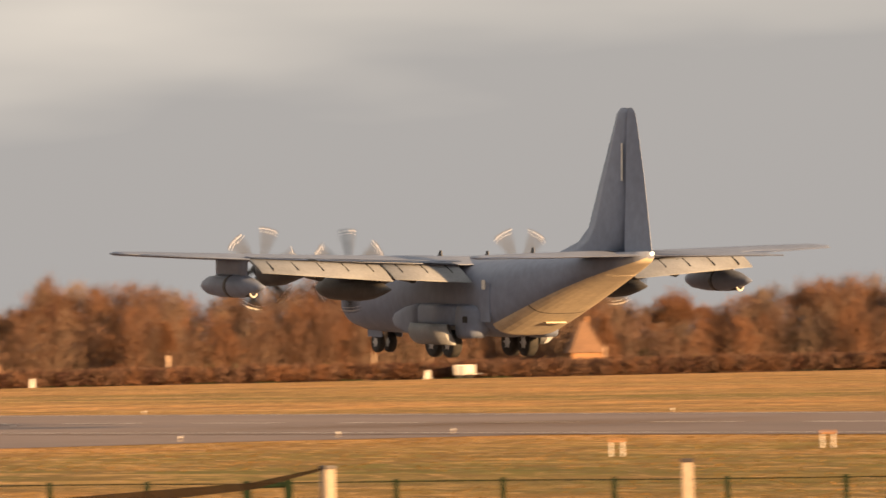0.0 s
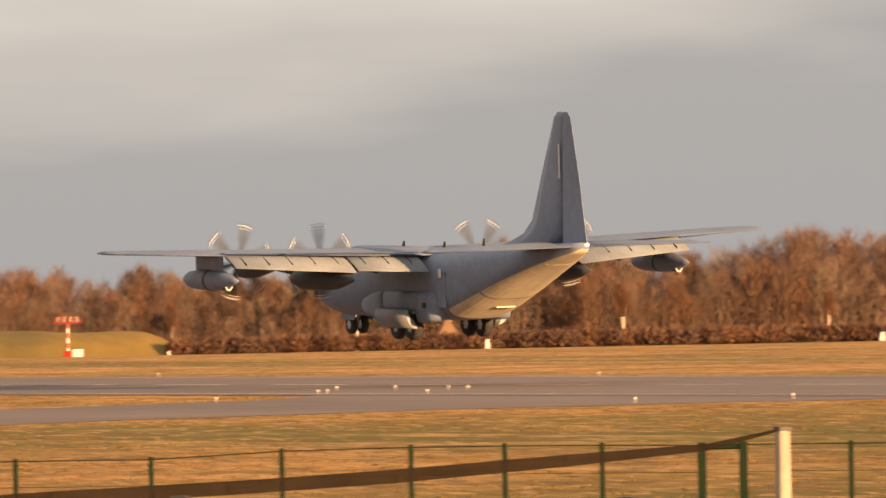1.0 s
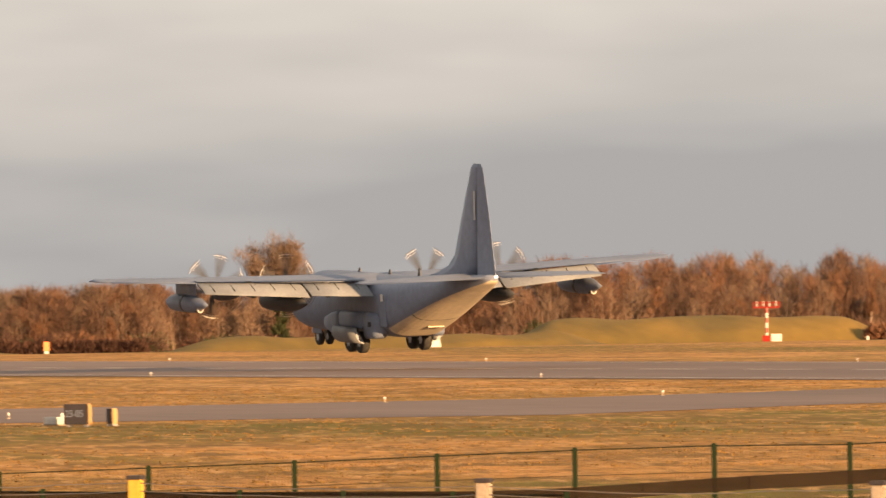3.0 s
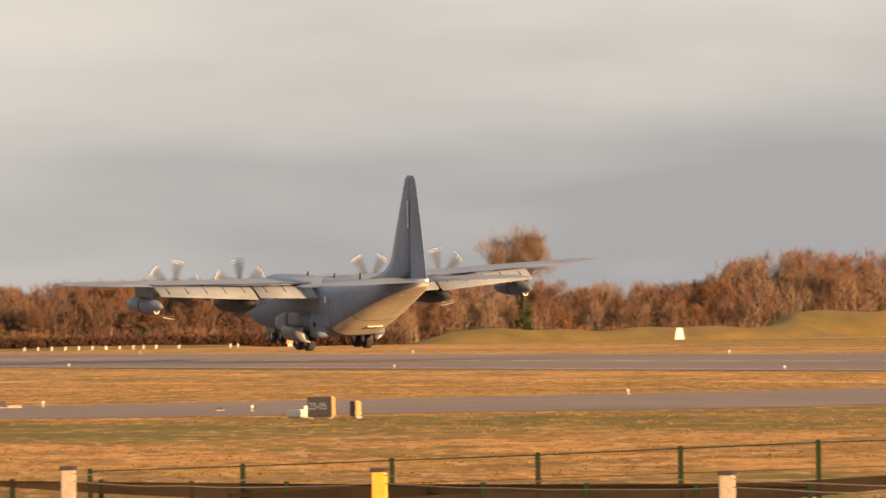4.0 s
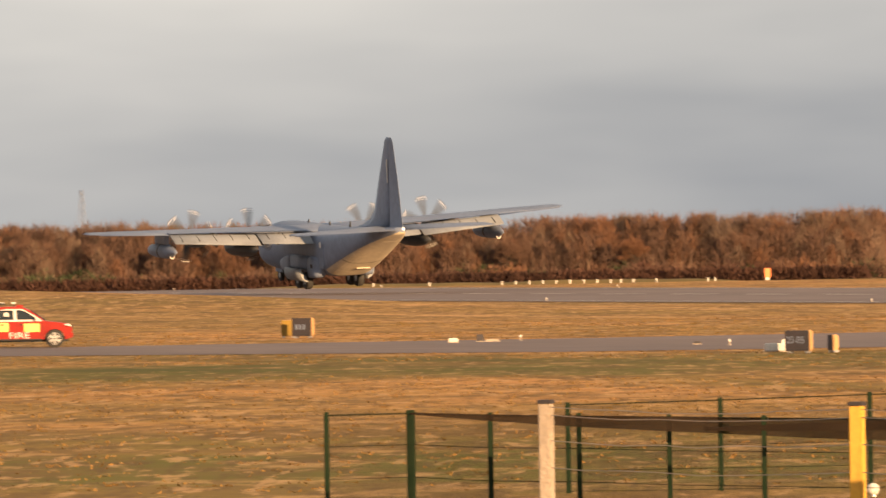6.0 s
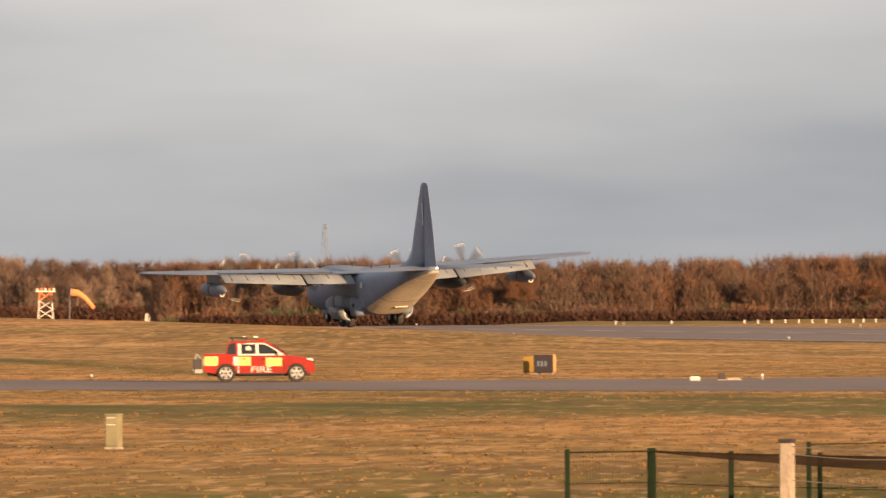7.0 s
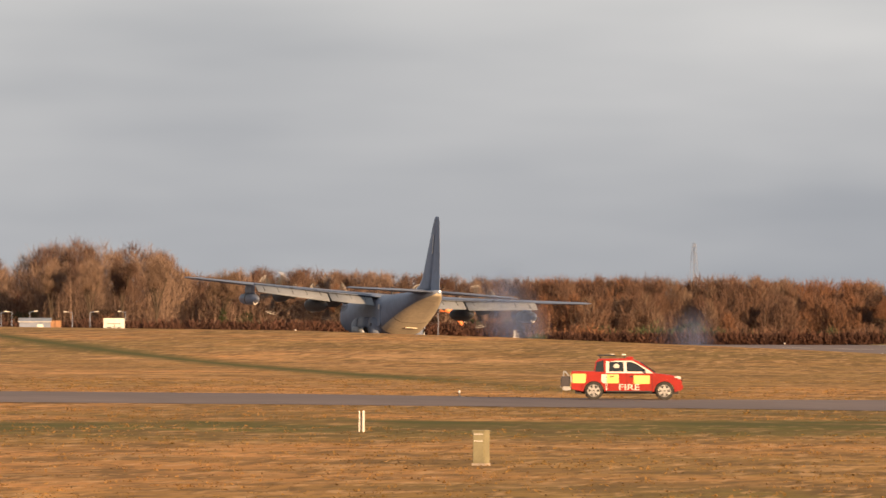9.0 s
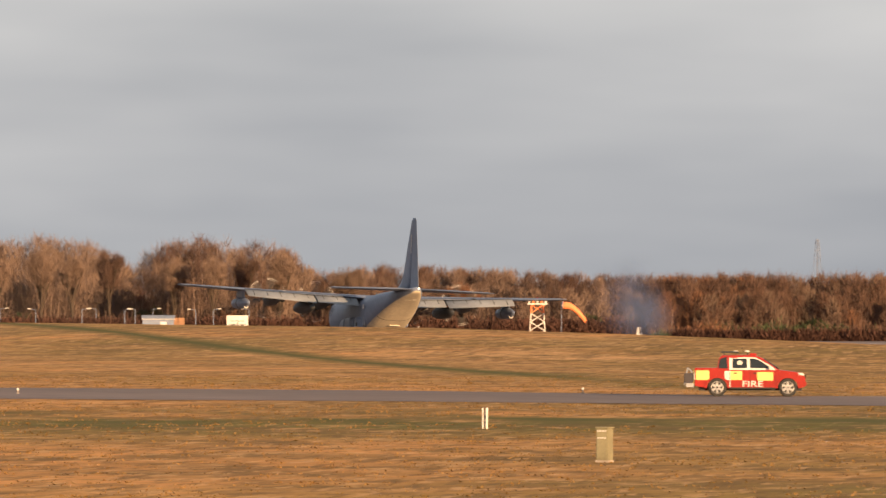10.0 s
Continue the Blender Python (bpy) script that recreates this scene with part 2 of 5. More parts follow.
GREY_DARK = material("dark_grey_paint", (0.06, 0.062, 0.066), 0.55, (0.045, 0.047, 0.05), 0.7)
PALE = material("pale_flap_paint", (0.22, 0.235, 0.25), 0.5, (0.18, 0.19, 0.205), 0.8)
# the aircraft's grey as the low sun lights it, put into the colour
RAMP_SUNLIT = material("ramp_grey_sunlit", (0.54, 0.465, 0.345), 0.5, (0.46, 0.4, 0.3), 0.5, fine=3.0)
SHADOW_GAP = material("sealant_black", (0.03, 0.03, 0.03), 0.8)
RUBBER = material("rubber", (0.02, 0.02, 0.02), 0.8, (0.035, 0.033, 0.03), 3.0)
METAL = material("bare_metal", (0.45, 0.44, 0.43), 0.4, (0.3, 0.3, 0.3), 3.0, metal=0.7)
WHITE = material("white_paint", (0.58, 0.56, 0.53), 0.6, (0.46, 0.44, 0.41), 2.0)
BLADE = material("blade_black", (0.05, 0.05, 0.05), 0.5, (0.035, 0.035, 0.035), 2.0)
GLASS = material("dark_glass", (0.02, 0.025, 0.03), 0.08, (0.015, 0.02, 0.025), 1.0)
RED = material("fire_red_paint", (0.25, 0.018, 0.012), 0.3, (0.21, 0.016, 0.011), 1.5)
YELLOW = material("fluorescent_yellow", (0.62, 0.49, 0.15), 0.45, (0.54, 0.42, 0.13), 2.0)
ORANGE = material("orange_fabric", (0.80, 0.25, 0.1), 0.8, (0.68, 0.2, 0.08), 1.5)
GREEN = material("green_coated_steel", (0.008, 0.017, 0.009), 0.8, (0.012, 0.02, 0.011), 1.5, spec=0.05)
CONCRETE = material("concrete", (0.33, 0.28, 0.225), 0.9, (0.26, 0.22, 0.18), 3.0, 0.3, 30.0)
YELLOW_POST = material("yellow_painted_concrete", (0.52, 0.31, 0.05), 0.8, (0.46, 0.27, 0.05), 2.0)
CABINET = material("sage_cabinet_paint", (0.22, 0.20, 0.12), 0.6, (0.17, 0.155, 0.095), 2.0)
SIGN_BLACK = material("sign_black", (0.04, 0.034, 0.04), 0.5, (0.03, 0.028, 0.03), 1.0)
SIGN_YELLOW = material("sign_casing_tan", (0.40, 0.25, 0.12), 0.6, (0.34, 0.21, 0.10), 2.0)
BOARD_YELLOW = material("board_yellow", (0.2, 0.125, 0.02), 0.6, (0.16, 0.1, 0.02), 2.0)
TWIG = material("winter_twigs", (0.118, 0.07, 0.05), 0.95, (0.088, 0.055, 0.042), 0.05, fine=0.4, spread=0.18, spec=0.1)
TWIG_RED = material("russet_twigs", (0.148, 0.074, 0.043), 0.95, (0.11, 0.06, 0.039), 0.05, fine=0.4, spread=0.18, spec=0.1)
TWIG_GREY = material("grey_twigs", (0.145, 0.1, 0.074), 0.95, (0.108, 0.077, 0.06), 0.06, fine=0.4, spread=0.3, spec=0.1)
# the weaker, hazy light over the far wood is put into this colour
TWIG_FAR = material("haze_dulled_twigs", (0.098, 0.062, 0.048), 0.95, (0.074, 0.05, 0.041), 0.05, fine=0.4, spread=0.2, spec=0.1)
TWIG_TAN = material("tan_poplar_twigs", (0.19, 0.132, 0.1), 0.95, (0.145, 0.102, 0.08), 0.05, fine=0.4, spread=0.2, spec=0.1)
BARK = material("bark", (0.075, 0.055, 0.042), 0.95, (0.05, 0.04, 0.032), 1.5, 0.4, 8.0, spec=0.1)
BIRCH = material("birch_bark", (0.55, 0.42, 0.33), 0.85, (0.35, 0.27, 0.2), 2.0)
IVY = material("ivy_leaves", (0.035, 0.045, 0.016), 0.7, (0.022, 0.03, 0.012), 0.5, spread=0.4)
HEDGE = material("hedge_twigs", (0.072, 0.038, 0.029), 0.95, (0.05, 0.029, 0.024), 0.2, fine=1.0, spread=0.35, spec=0.05)
BRICK_WALL = material("warm_brick", (0.28, 0.15, 0.08), 0.9, (0.22, 0.12, 0.065), 0.5)
ROOF_TILE = material("roof_tile", (0.17, 0.1, 0.062), 0.9, (0.125, 0.075, 0.05), 0.6)
NET = material("shade_netting_cloth", (0.014, 0.010, 0.008), 0.95, (0.022, 0.016, 0.012), 1.0, alpha=0.72, spec=0.02)
MESH_WIRE = material("mesh_wire", (0.014, 0.02, 0.012), 0.8, alpha=0.6, spec=0.05)
WIRE = material("galvanised_wire", (0.30, 0.25, 0.20), 0.6)
TAIL_LIGHT = glowing("tail_light_white", (1.0, 0.9, 0.75), 0.5)

# ---- helpers for shapes ----
def link(name, bm, mat, parent=None, label="", smooth=False):
    me = bpy.data.meshes.new(name)
    bm.to_mesh(me)
    bm.free()
    for m in mat if isinstance(mat, (list, tuple)) else (mat,):
        me.materials.append(m)
    if smooth:
        me.polygons.foreach_set("use_smooth", [True] * len(me.polygons))
    ob = new(name, me)
    if parent:
        ob.parent = parent
    if label:
        ob["label"] = label
    return ob


def part(name, bm, mat, parent, label="", smooth=False):
    return link(name, bm, mat, parent, label, smooth)


def base(name, x=0, y=0, z=0, turn=0):
    ob = new(name)
    ob.empty_display_size = 0.2
    ob.matrix_basis = pose(x, y, z, 0, 0, turn)
    return ob


def box(x, y, z, sx, sy, sz, bevel=0.0, bm=None, m=None):
    """A box centred on x, y with its foot at z."""
    bm = bm or bmesh.new()
    at = Matrix.Translation((x, y, z + sz / 2)) @ Matrix.Diagonal((sx, sy, sz, 1))
    vs = bmesh.ops.create_cube(bm, size=1, matrix=(m @ at) if m else at)["verts"]
    if bevel:
        es = list({e for v in vs for e in v.link_edges})
        bmesh.ops.bevel(bm, geom=es, offset=bevel, segments=2, affect="EDGES")
    return bm


def tube(a, b, r0, r1=None, n=8, bm=None):
    bm = bm or bmesh.new()
    a, b = Vector(a), Vector(b)
    way = b - a
    m = Matrix.Translation((a + b) / 2) @ way.to_track_quat("Z", "Y").to_matrix().to_4x4()
    bmesh.ops.create_cone(bm, cap_ends=True, segments=n, radius1=r0, radius2=r0 if r1 is None else r1, depth=way.length, matrix=m)
    return bm


def loft(rings, closed=True, bm=None):
    """Skin a list of equal rings of points."""
    bm = bm or bmesh.new()
    vs = [[bm.verts.new(p) for p in ring] for ring in rings]
    n = len(rings[0])
    for a, b in zip(vs, vs[1:]):
        for i in range(n):
            j = (i + 1) % n
            bm.faces.new((a[i], a[j], b[j], b[i]))
    if closed:
        bm.faces.new(vs[0][::-1])
        bm.faces.new(vs[-1])
    bmesh.ops.recalc_face_normals(bm, faces=bm.faces[:])
    return bm


def oval(y, zb, zt, hw, cx=0.0, n=32, flat=2.6):
    """A ring across y: a rounded box from zb to zt, hw to each side."""
    out = []
    for i in range(n):
        a = 2 * math.pi * i / n
        c, s = math.cos(a), math.sin(a)
        out.append((cx + hw * math.copysign(abs(c) ** (2 / flat), c), y, (zb + zt) / 2 + (zt - zb) / 2 * math.copysign(abs(s) ** (2 / flat), s)))
    return out


def spun(profile, cx, cz, n=20, bm=None):
    """A body turned about an axis along y: rows of y, radius."""
    return loft([[(cx + r * math.cos(2 * math.pi * i / n), y, cz + r * math.sin(2 * math.pi * i / n)) for i in range(n)] for y, r in profile], bm=bm)


def foil(sections, bm=None, n=9):
    """A wing through sections of x, leading y, trailing y, z, thickness."""
    rings = []
    for x, le, te, z, th in sections:
        ring = []
        for k in range(n):
            f = (1 - math.cos(math.pi * k / (n - 1))) / 2
            ring.append((x, le + (te - le) * f, z + th * 0.62 * (1.6 * math.sqrt(f) * (1 - f) + 0.35 * f * (1 - f))))
        for k in range(n - 2, 0, -1):
            f = (1 - math.cos(math.pi * k / (n - 1))) / 2
            ring.append((x, le + (te - le) * f, z - th * 0.5 * math.sqrt(f) * (1 - f) * 1.3))
        rings.append(ring)
    return loft(rings, bm=bm)


def step(v, a, b):
    f = min(1.0, max(0.0, (v - a) / (b - a)))
    return f * f * (3 - 2 * f)


RIDGE = ((520, 0.0), (580, 0.2), (640, 0.85), (700, 1.2), (760, 1.42), (925, 1.2), (1100, 0.9), (1400, 0.5))
FALL = ((800, 0.0), (850, -0.1), (875, -0.27), (900, -0.5), (950, -0.95), (1000, -1.1), (1300, -1.1))


def along(rows, v):
    return float(np.interp(v, [r[0] for r in rows], [r[1] for r in rows]))


def height(x, y):
    """The lie of the land: flat, but for a low grass rise beside the far runway and a fall of the runway behind it."""
    rise = along(RIDGE, y) * step(x, 135, 192) * (1 - step(x, 194, 209))
    fall = along(FALL, y) * step(x, 200, 212)
    return rise + fall


def sheet(name, xs, ys, lift, mat, label, where=None):
    bm = bmesh.new()
    vs = {}
    for i, x in enumerate(xs):
        for j, y in enumerate(ys):
            vs[i, j] = bm.verts.new((x, y, height(x, y) + lift))
    for i in range(len(xs) - 1):
        for j in range(len(ys) - 1):
            bm.faces.new((vs[i, j], vs[i + 1, j], vs[i + 1, j + 1], vs[i, j + 1]))
    return tagged(link(name, bm, mat, smooth=True), label, name.split("_")[0], kind="structure")


YS = [-1500, -500, -100, 0, 100, 200, 300, 400] + list(range(500, 1420, 10)) + [1600, 2000, 3000, 4700]
XS = [-4500, -2000, -800, -300, -100, 0, 60, 100] + list(range(130, 276, 4)) + [300, 400, 600, 1000, 2000, 4500]
ground = sheet("ground", XS, YS, 0.0, GRASS, "straw-coloured winter grass airfield with damp green patches")
runway = sheet("road_runway", [214.0] + [x for x in XS if 214 < x < 268] + [268.0], [y for y in YS if 0 <= y <= 1400], 0.03, TARMAC, "worn grey-brown tarmac runway with faded markings")
runway.name = "runway"


def flat_shape(points, z=0.015):
    bm = bmesh.new()
    bm.faces.new([bm.verts.new((x, y, z + height(x, y))) for x, y in points])
    bmesh.ops.recalc_face_normals(bm, faces=bm.faces[:])
    bmesh.ops.triangulate(bm, faces=bm.faces[:])
    return bm


taxi = link("taxiway", flat_shape([(-60, 452), (0, 440), (60, 418), (98, 390), (112, 376), (125, 359), (150, 349), (168, 364), (187, 374), (200, 377), (214, 376), (214, 443), (205, 428), (186, 413), (172, 405), (141, 404), (119, 408), (108, 432), (60, 470), (0, 492), (-60, 505)][::-1]), TARMAC)
tagged(taxi, "grey-brown tarmac taxiway crossing the grass to the runway", "taxiway", kind="structure")
for k in range(34):
    tagged(link("runway_marking", flat_shape([(240.6, 330 + 15 * k), (241.5, 330 + 15 * k), (241.5, 339 + 15 * k), (240.6, 339 + 15 * k)], 0.04), MARKING), "faded white runway centre dash", "marking", "runway centre dashes", "structure")
for x in (217.0, 265.0):
    line = sheet("marking", [x - 0.3, x + 0.3], [y for y in YS if 200 <= y <= 1300], 0.038, MARKING, "faded white runway edge line")
    line.name = "runway_edge_line"

# ---- the transport aircraft; its origin lies on the ground between the main wheels, nose to +y ----
def wheel(name, x, y, z, r, w, parent):
    hub = base(name)
    hub.parent = parent
    hub.matrix_basis = pose(x, y, z)
    bm = loft([[(px, rr * math.cos(2 * math.pi * i / 24), rr * math.sin(2 * math.pi * i / 24)) for i in range(24)] for px, rr in ((-w / 2, r * 0.62), (-w / 2, r * 0.9), (-w * 0.36, r), (w * 0.36, r), (w / 2, r * 0.9), (w / 2, r * 0.62))])
    part("tyre", bm, RUBBER, hub, "black rubber tyre", True)
    bm = loft([[(px, rr * math.cos(2 * math.pi * i / 16), rr * math.sin(2 * math.pi * i / 16)) for i in range(16)] for px, rr in ((-w * 0.52, r * 0.3), (-w * 0.44, r * 0.6), (w * 0.44, r * 0.6), (w * 0.52, r * 0.3))])
    for k in range(6):
        a = math.pi * k / 3
        for s in (-1, 1):
            box(s * w * 0.5, r * 0.42 * math.cos(a), r * 0.42 * math.sin(a) - 0.04, 0.05, 0.08, 0.08, bm=bm)
    part("rim", bm, METAL, hub, "pale metal wheel rim")
    return hub


ENGINES = ((4.67, 4.74, 4.08), (9.66, 4.35, 4.23))      # across, along and height of each propeller hub
plane = base("transport_aircraft")
tagged(plane, "grey four-engined turboprop military transport landing with flaps down", "aircraft")
HULL = (
    (13.3, 2.35, 2.65, 0.15), (12.9, 1.9, 3.05, 0.65), (12.2, 1.5, 3.5, 1.15), (11.3, 1.22, 4.0, 1.6), (10.2, 1.06, 4.5, 1.9), (8.8, 1.0, 4.72, 2.1),
    (6.0, 0.98, 4.76, 2.15), (1.0, 0.98, 4.76, 2.15), (-3.0, 0.98, 4.76, 2.15), (-4.6, 1.1, 4.76, 2.15), (-6.5, 1.72, 4.9, 2.1), (-8.5, 2.42, 4.96, 1.95),
    (-10.5, 3.1, 5.04, 1.7), (-12.5, 3.74, 5.12, 1.35), (-14.3, 4.26, 5.2, 0.95), (-15.6, 4.62, 5.24, 0.55), (-16.35, 4.9, 5.24, 0.22))
part("fuselage", loft([oval(*row, flat=2.5 if row[0] > -4 else 3.2) for row in HULL]), (GREY, RAMP_SUNLIT), plane, smooth=True)
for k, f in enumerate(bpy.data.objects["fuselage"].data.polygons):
    # sunlight on the upswept underside is put into a paler, warmer colour than the flanks
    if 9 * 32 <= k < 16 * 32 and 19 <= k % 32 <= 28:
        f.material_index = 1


def hull_ring(y, out=0.0):
    """The hull's section at y, grown outwards a little."""
    rows = HULL[::-1]
    zb, zt, hw = (float(np.interp(y, [r[0] for r in rows], [r[k] for r in rows])) for k in (1, 2, 3))
    return oval(y, zb - out, zt + out, hw + out, flat=2.5 if y > -4 else 3.2)


def under_panel(name, y0, y1, first, last, mat, label, out=0.005):
    """A thin curved plate that lies on the hull's underside, between two stations."""
    ys = [y0 + (y1 - y0) * k / 6 for k in range(7)]
    rings = []
    for y in ys:
        outer, inner = hull_ring(y, out), hull_ring(y, -0.02)
        rings.append([outer[i] for i in range(first, last + 1)] + [inner[i] for i in range(last, first - 1, -1)])
    return part(name, loft(rings), mat, plane, label, False)


# ramp, door and lip carry the same painted-in sunlight
under_panel("cargo_ramp", -4.75, -7.86, 20, 28, RAMP_SUNLIT, "closed loading ramp under the tail")
under_panel("beaver_tail", -7.92, -13.6, 20, 28, RAMP_SUNLIT, "upper cargo door")
under_panel("ramp_seam", -7.855, -7.925, 19, 29, SHADOW_GAP, "dark seam between ramp and door", 0.007)
part("ramp_step", box(0.25, -6.75, 1.72, 1.1, 0.3, 0.07, 0.02), RAMP_SUNLIT, plane, "pale lip on the ramp")
part("fin", loft([[(w * s, y, z) for s, y in ((0, le), (1, le + (te - le) * 0.3), (0.7, le + (te - le) * 0.7), (0, te), (-0.7, le + (te - le) * 0.7), (-1, le + (te - le) * 0.3))] for z, le, te, w in
    ((4.8, -6.0, -14.2, 0.16), (5.1, -7.7, -14.3, 0.22), (5.6, -9.5, -14.3, 0.25), (6.3, -10.5, -14.3, 0.26), (8.5, -11.6, -14.35, 0.2), (11.1, -12.95, -14.4, 0.12), (11.62, -13.2, -14.4, 0.09), (11.9, -13.6, -14.4, 0.04))]), GREY, plane, "tall swept grey fin", True)
part("rudder", loft([[(w * s, y, z) for s, y in ((1, -14.33), (0.05, te), (-0.05, te), (-1, -14.33))] for z, te, w in ((5.2, -16.5, 0.24), (8.4, -15.85, 0.17), (11.2, -15.12, 0.11), (11.65, -14.95, 0.08), (11.9, -14.65, 0.04))]), GREY, plane, "rudder")
part("formation_strip", box(-0.19, -14.0, 8.5, 0.03, 0.13, 1.75), WHITE, plane, "white strip light on the fin")
for s in (-1, 1):
    part("tailplane", foil([(s * 0.2, -11.7, -15.0, 5.03, 0.5), (s * 4, -12.4, -14.8, 5.0, 0.42), (s * 7.6, -13.1, -14.5, 4.97, 0.28), (s * 8.0, -13.5, -14.3, 4.97, 0.1)]), GREY, plane, smooth=True)
    part("elevator", foil([(s * 0.5, -15.05, -16.4, 5.03, 0.2), (s * 7.9, -14.55, -15.2, 4.96, 0.12)]), GREY, plane, smooth=True)
    part("wing", foil([(s * 0.0, 3.0, -1.9, 4.42, 0.85), (s * 2.2, 3.0, -1.9, 4.44, 0.85), (s * 9.8, 2.75, -1.2, 4.7, 0.62), (s * 16.6, 2.3, -0.7, 4.98, 0.4), (s * 18.8, 2.0, -0.5, 5.07, 0.3), (s * 19.3, 1.2, -0.1, 5.1, 0.12)]), GREY, plane, smooth=True)
    part("aileron", foil([(s * 13.45, -1.0, -2.0, 4.8, 0.16), (s * 18.6, -0.62, -1.35, 5.04, 0.12)]), GREY, plane, smooth=True)
    for x0, x1, z0, z1 in ((2.35, 6.4, 4.4, 4.52), (6.6, 13.3, 4.52, 4.74)):
        f = part("flap", foil([(s * x0, -1.75, -3.6, z0, 0.3), (s * x1, -1.3 if x1 > 7 else -1.6, -2.95 if x1 > 7 else -3.35, z1, 0.26)]), PALE, plane, "pale lowered flap", True)
        hinge = Matrix.Translation((0, -1.6, z0)) @ Matrix.Rotation(radians(24), 4, "X") @ Matrix.Translation((0, 1.6, -z0))
        f.data.transform(hinge)
        count = 3 if x0 < 6 else 5
        for k in range(count):
            x = x0 + (x1 - x0) * (k + 0.5) / count
            fr = part("flap_track", box(s * x, -2.3, z0 + (z1 - z0) * (k + 0.5) / count + 0.03, 0.022, 0.9, 0.12, 0.005), SHADOW_GAP, plane, "dark flap track")
            fr.data.transform(hinge)
    part("shroud", foil([(s * 2.3, -1.5, -2.2, 4.6, 0.1), (s * 13.3, -1.0, -1.75, 4.9, 0.1)]), GREY, plane)
    for ex, ey, ez in ENGINES:
        cx = s * ex
        part("nacelle", loft([oval(y, ez - lo, ez + hi, w, cx, 20, 2.2) for y, lo, hi, w in ((ey - 0.28, 0.42, 0.42, 0.42), (ey - 0.6, 0.68, 0.52, 0.55), (3.4, 0.82, 0.58, 0.62), (2.1, 0.75, 0.62, 0.62), (0.6, 0.45, 0.62, 0.55), (-1.0, 0.15, 0.55, 0.42), (-2.0, 0.05, 0.36, 0.2))]), GREY_DARK, plane, "dark engine nacelle", True)
        part("intake", loft([oval(y, ez - 0.78, ez - 0.42, 0.3, cx, 16, 2.4) for y in (ey - 0.5, ey - 0.66)]), SHADOW_GAP, plane, "dark chin intake")
        part("exhaust", tube((cx, -0.6, ez - 0.1), (cx, -1.8, ez - 0.25), 0.3, 0.26, 14), GREY_DARK, plane, "sooty exhaust pipe")
    tx = s * 6.95
    part("fuel_tank", spun([(3.6, 0.03), (3.4, 0.22), (2.9, 0.42), (2.0, 0.57), (-0.6, 0.6), (-1.8, 0.5), (-2.9, 0.28), (-3.8, 0.04)], tx, 3.34), GREY_DARK, plane, "dark grey underwing fuel tank", True)
    part("tank_pylon", loft([oval(y, 3.75, 4.5, w, tx, 12) for y, w in ((2.4, 0.03), (1.9, 0.14), (-0.5, 0.14), (-1.2, 0.03))]), GREY_DARK, plane)
    hx = s * 13.22
    part("refuelling_pod", spun([(3.3, 0.05), (3.1, 0.26), (2.5, 0.44), (1.3, 0.54), (-0.8, 0.54), (-1.7, 0.4), (-2.5, 0.17), (-2.95, 0.04)], hx, 3.52, 24), GREY, plane, "grey underwing refuelling pod", True)
    part("pod_band", spun([(0.35, 0.53), (0.34, 0.551), (0.02, 0.553), (0.0, 0.53)], hx, 3.52, 24), GREY_DARK, plane, "dark joint round the pod", True)
    part("pod_pylon", loft([oval(y, 3.9, 4.85, w, hx, 12) for y, w in ((2.0, 0.03), (1.6, 0.16), (-0.6, 0.16), (-1.2, 0.03))]), GREY, plane)
    part("drogue_tunnel", tube((hx, -0.9, 3.22), (hx, -1.72, 3.2), 0.2, 0.19, 16), GREY_DARK, plane, "dark drogue tunnel")
    ring = bmesh.new()
    for i in range(20):
        a, b = 2 * math.pi * i / 20, 2 * math.pi * (i + 1) / 20
        tube((hx + 0.17 * math.cos(a), -1.82, 3.2 + 0.17 * math.sin(a)), (hx + 0.17 * math.cos(b), -1.82, 3.2 + 0.17 * math.sin(b)), 0.045, n=6, bm=ring)
    part("drogue", ring, WHITE, plane, "white hose drogue ring")
    part("sponson", loft([oval(y, zb, zt, w, s * 1.95, 28, 4.5) for y, zb, zt, w in ((5.2, 1.6, 1.8, 0.1), (4.7, 1.35, 2.05, 0.3), (3.6, 1.1, 2.35, 0.44), (2.6, 1.0, 2.5, 0.49), (1.9, 0.97, 2.54, 0.5))]), GREY, plane, smooth=True)
    part("sponson_top", loft([oval(y, 1.5, 2.54, w, s * 1.95, 28, 4.5) for y, w in ((1.9, 0.5), (-1.9, 0.52))]), GREY, plane, smooth=True)
    part("sponson_rear", loft([oval(y, zb, zt, w, s * 1.95, 28, 4.5) for y, zb, zt, w in ((-1.9, 0.92, 2.58, 0.52), (-2.6, 0.94, 2.56, 0.52), (-3.2, 0.97, 2.53, 0.5))] + [oval(-3.45, 1.08, 2.45, 0.4, s * 1.88, 28, 4.5), oval(-3.7, 1.3, 2.35, 0.25, s * 1.8, 28, 4.5)]), GREY, plane, "rear wheel fairing", True)
    part("sponson_vent", box(s * 2.46, -2.85, 1.7, 0.06, 0.45, 0.3, 0.02), SHADOW_GAP, plane, "dark louvred vent")
    part("gear_door", loft([[(s * (2.15 + 0.8 * math.cos(a) + o), y, 1.28 + 0.7 * math.sin(a)) for a in [radians(d) for d in range(-75, 31, 15)]] for y, o in ((1.85, 0.0), (1.85, 0.05), (-1.85, 0.05), (-1.85, 0.0))]), PALE, plane, "curved open main gear door", True)
    part("gear_leg", tube((s * 2.07, 0.77, 0.7), (s * 2.0, 0.77, 1.7), 0.12), METAL, plane)
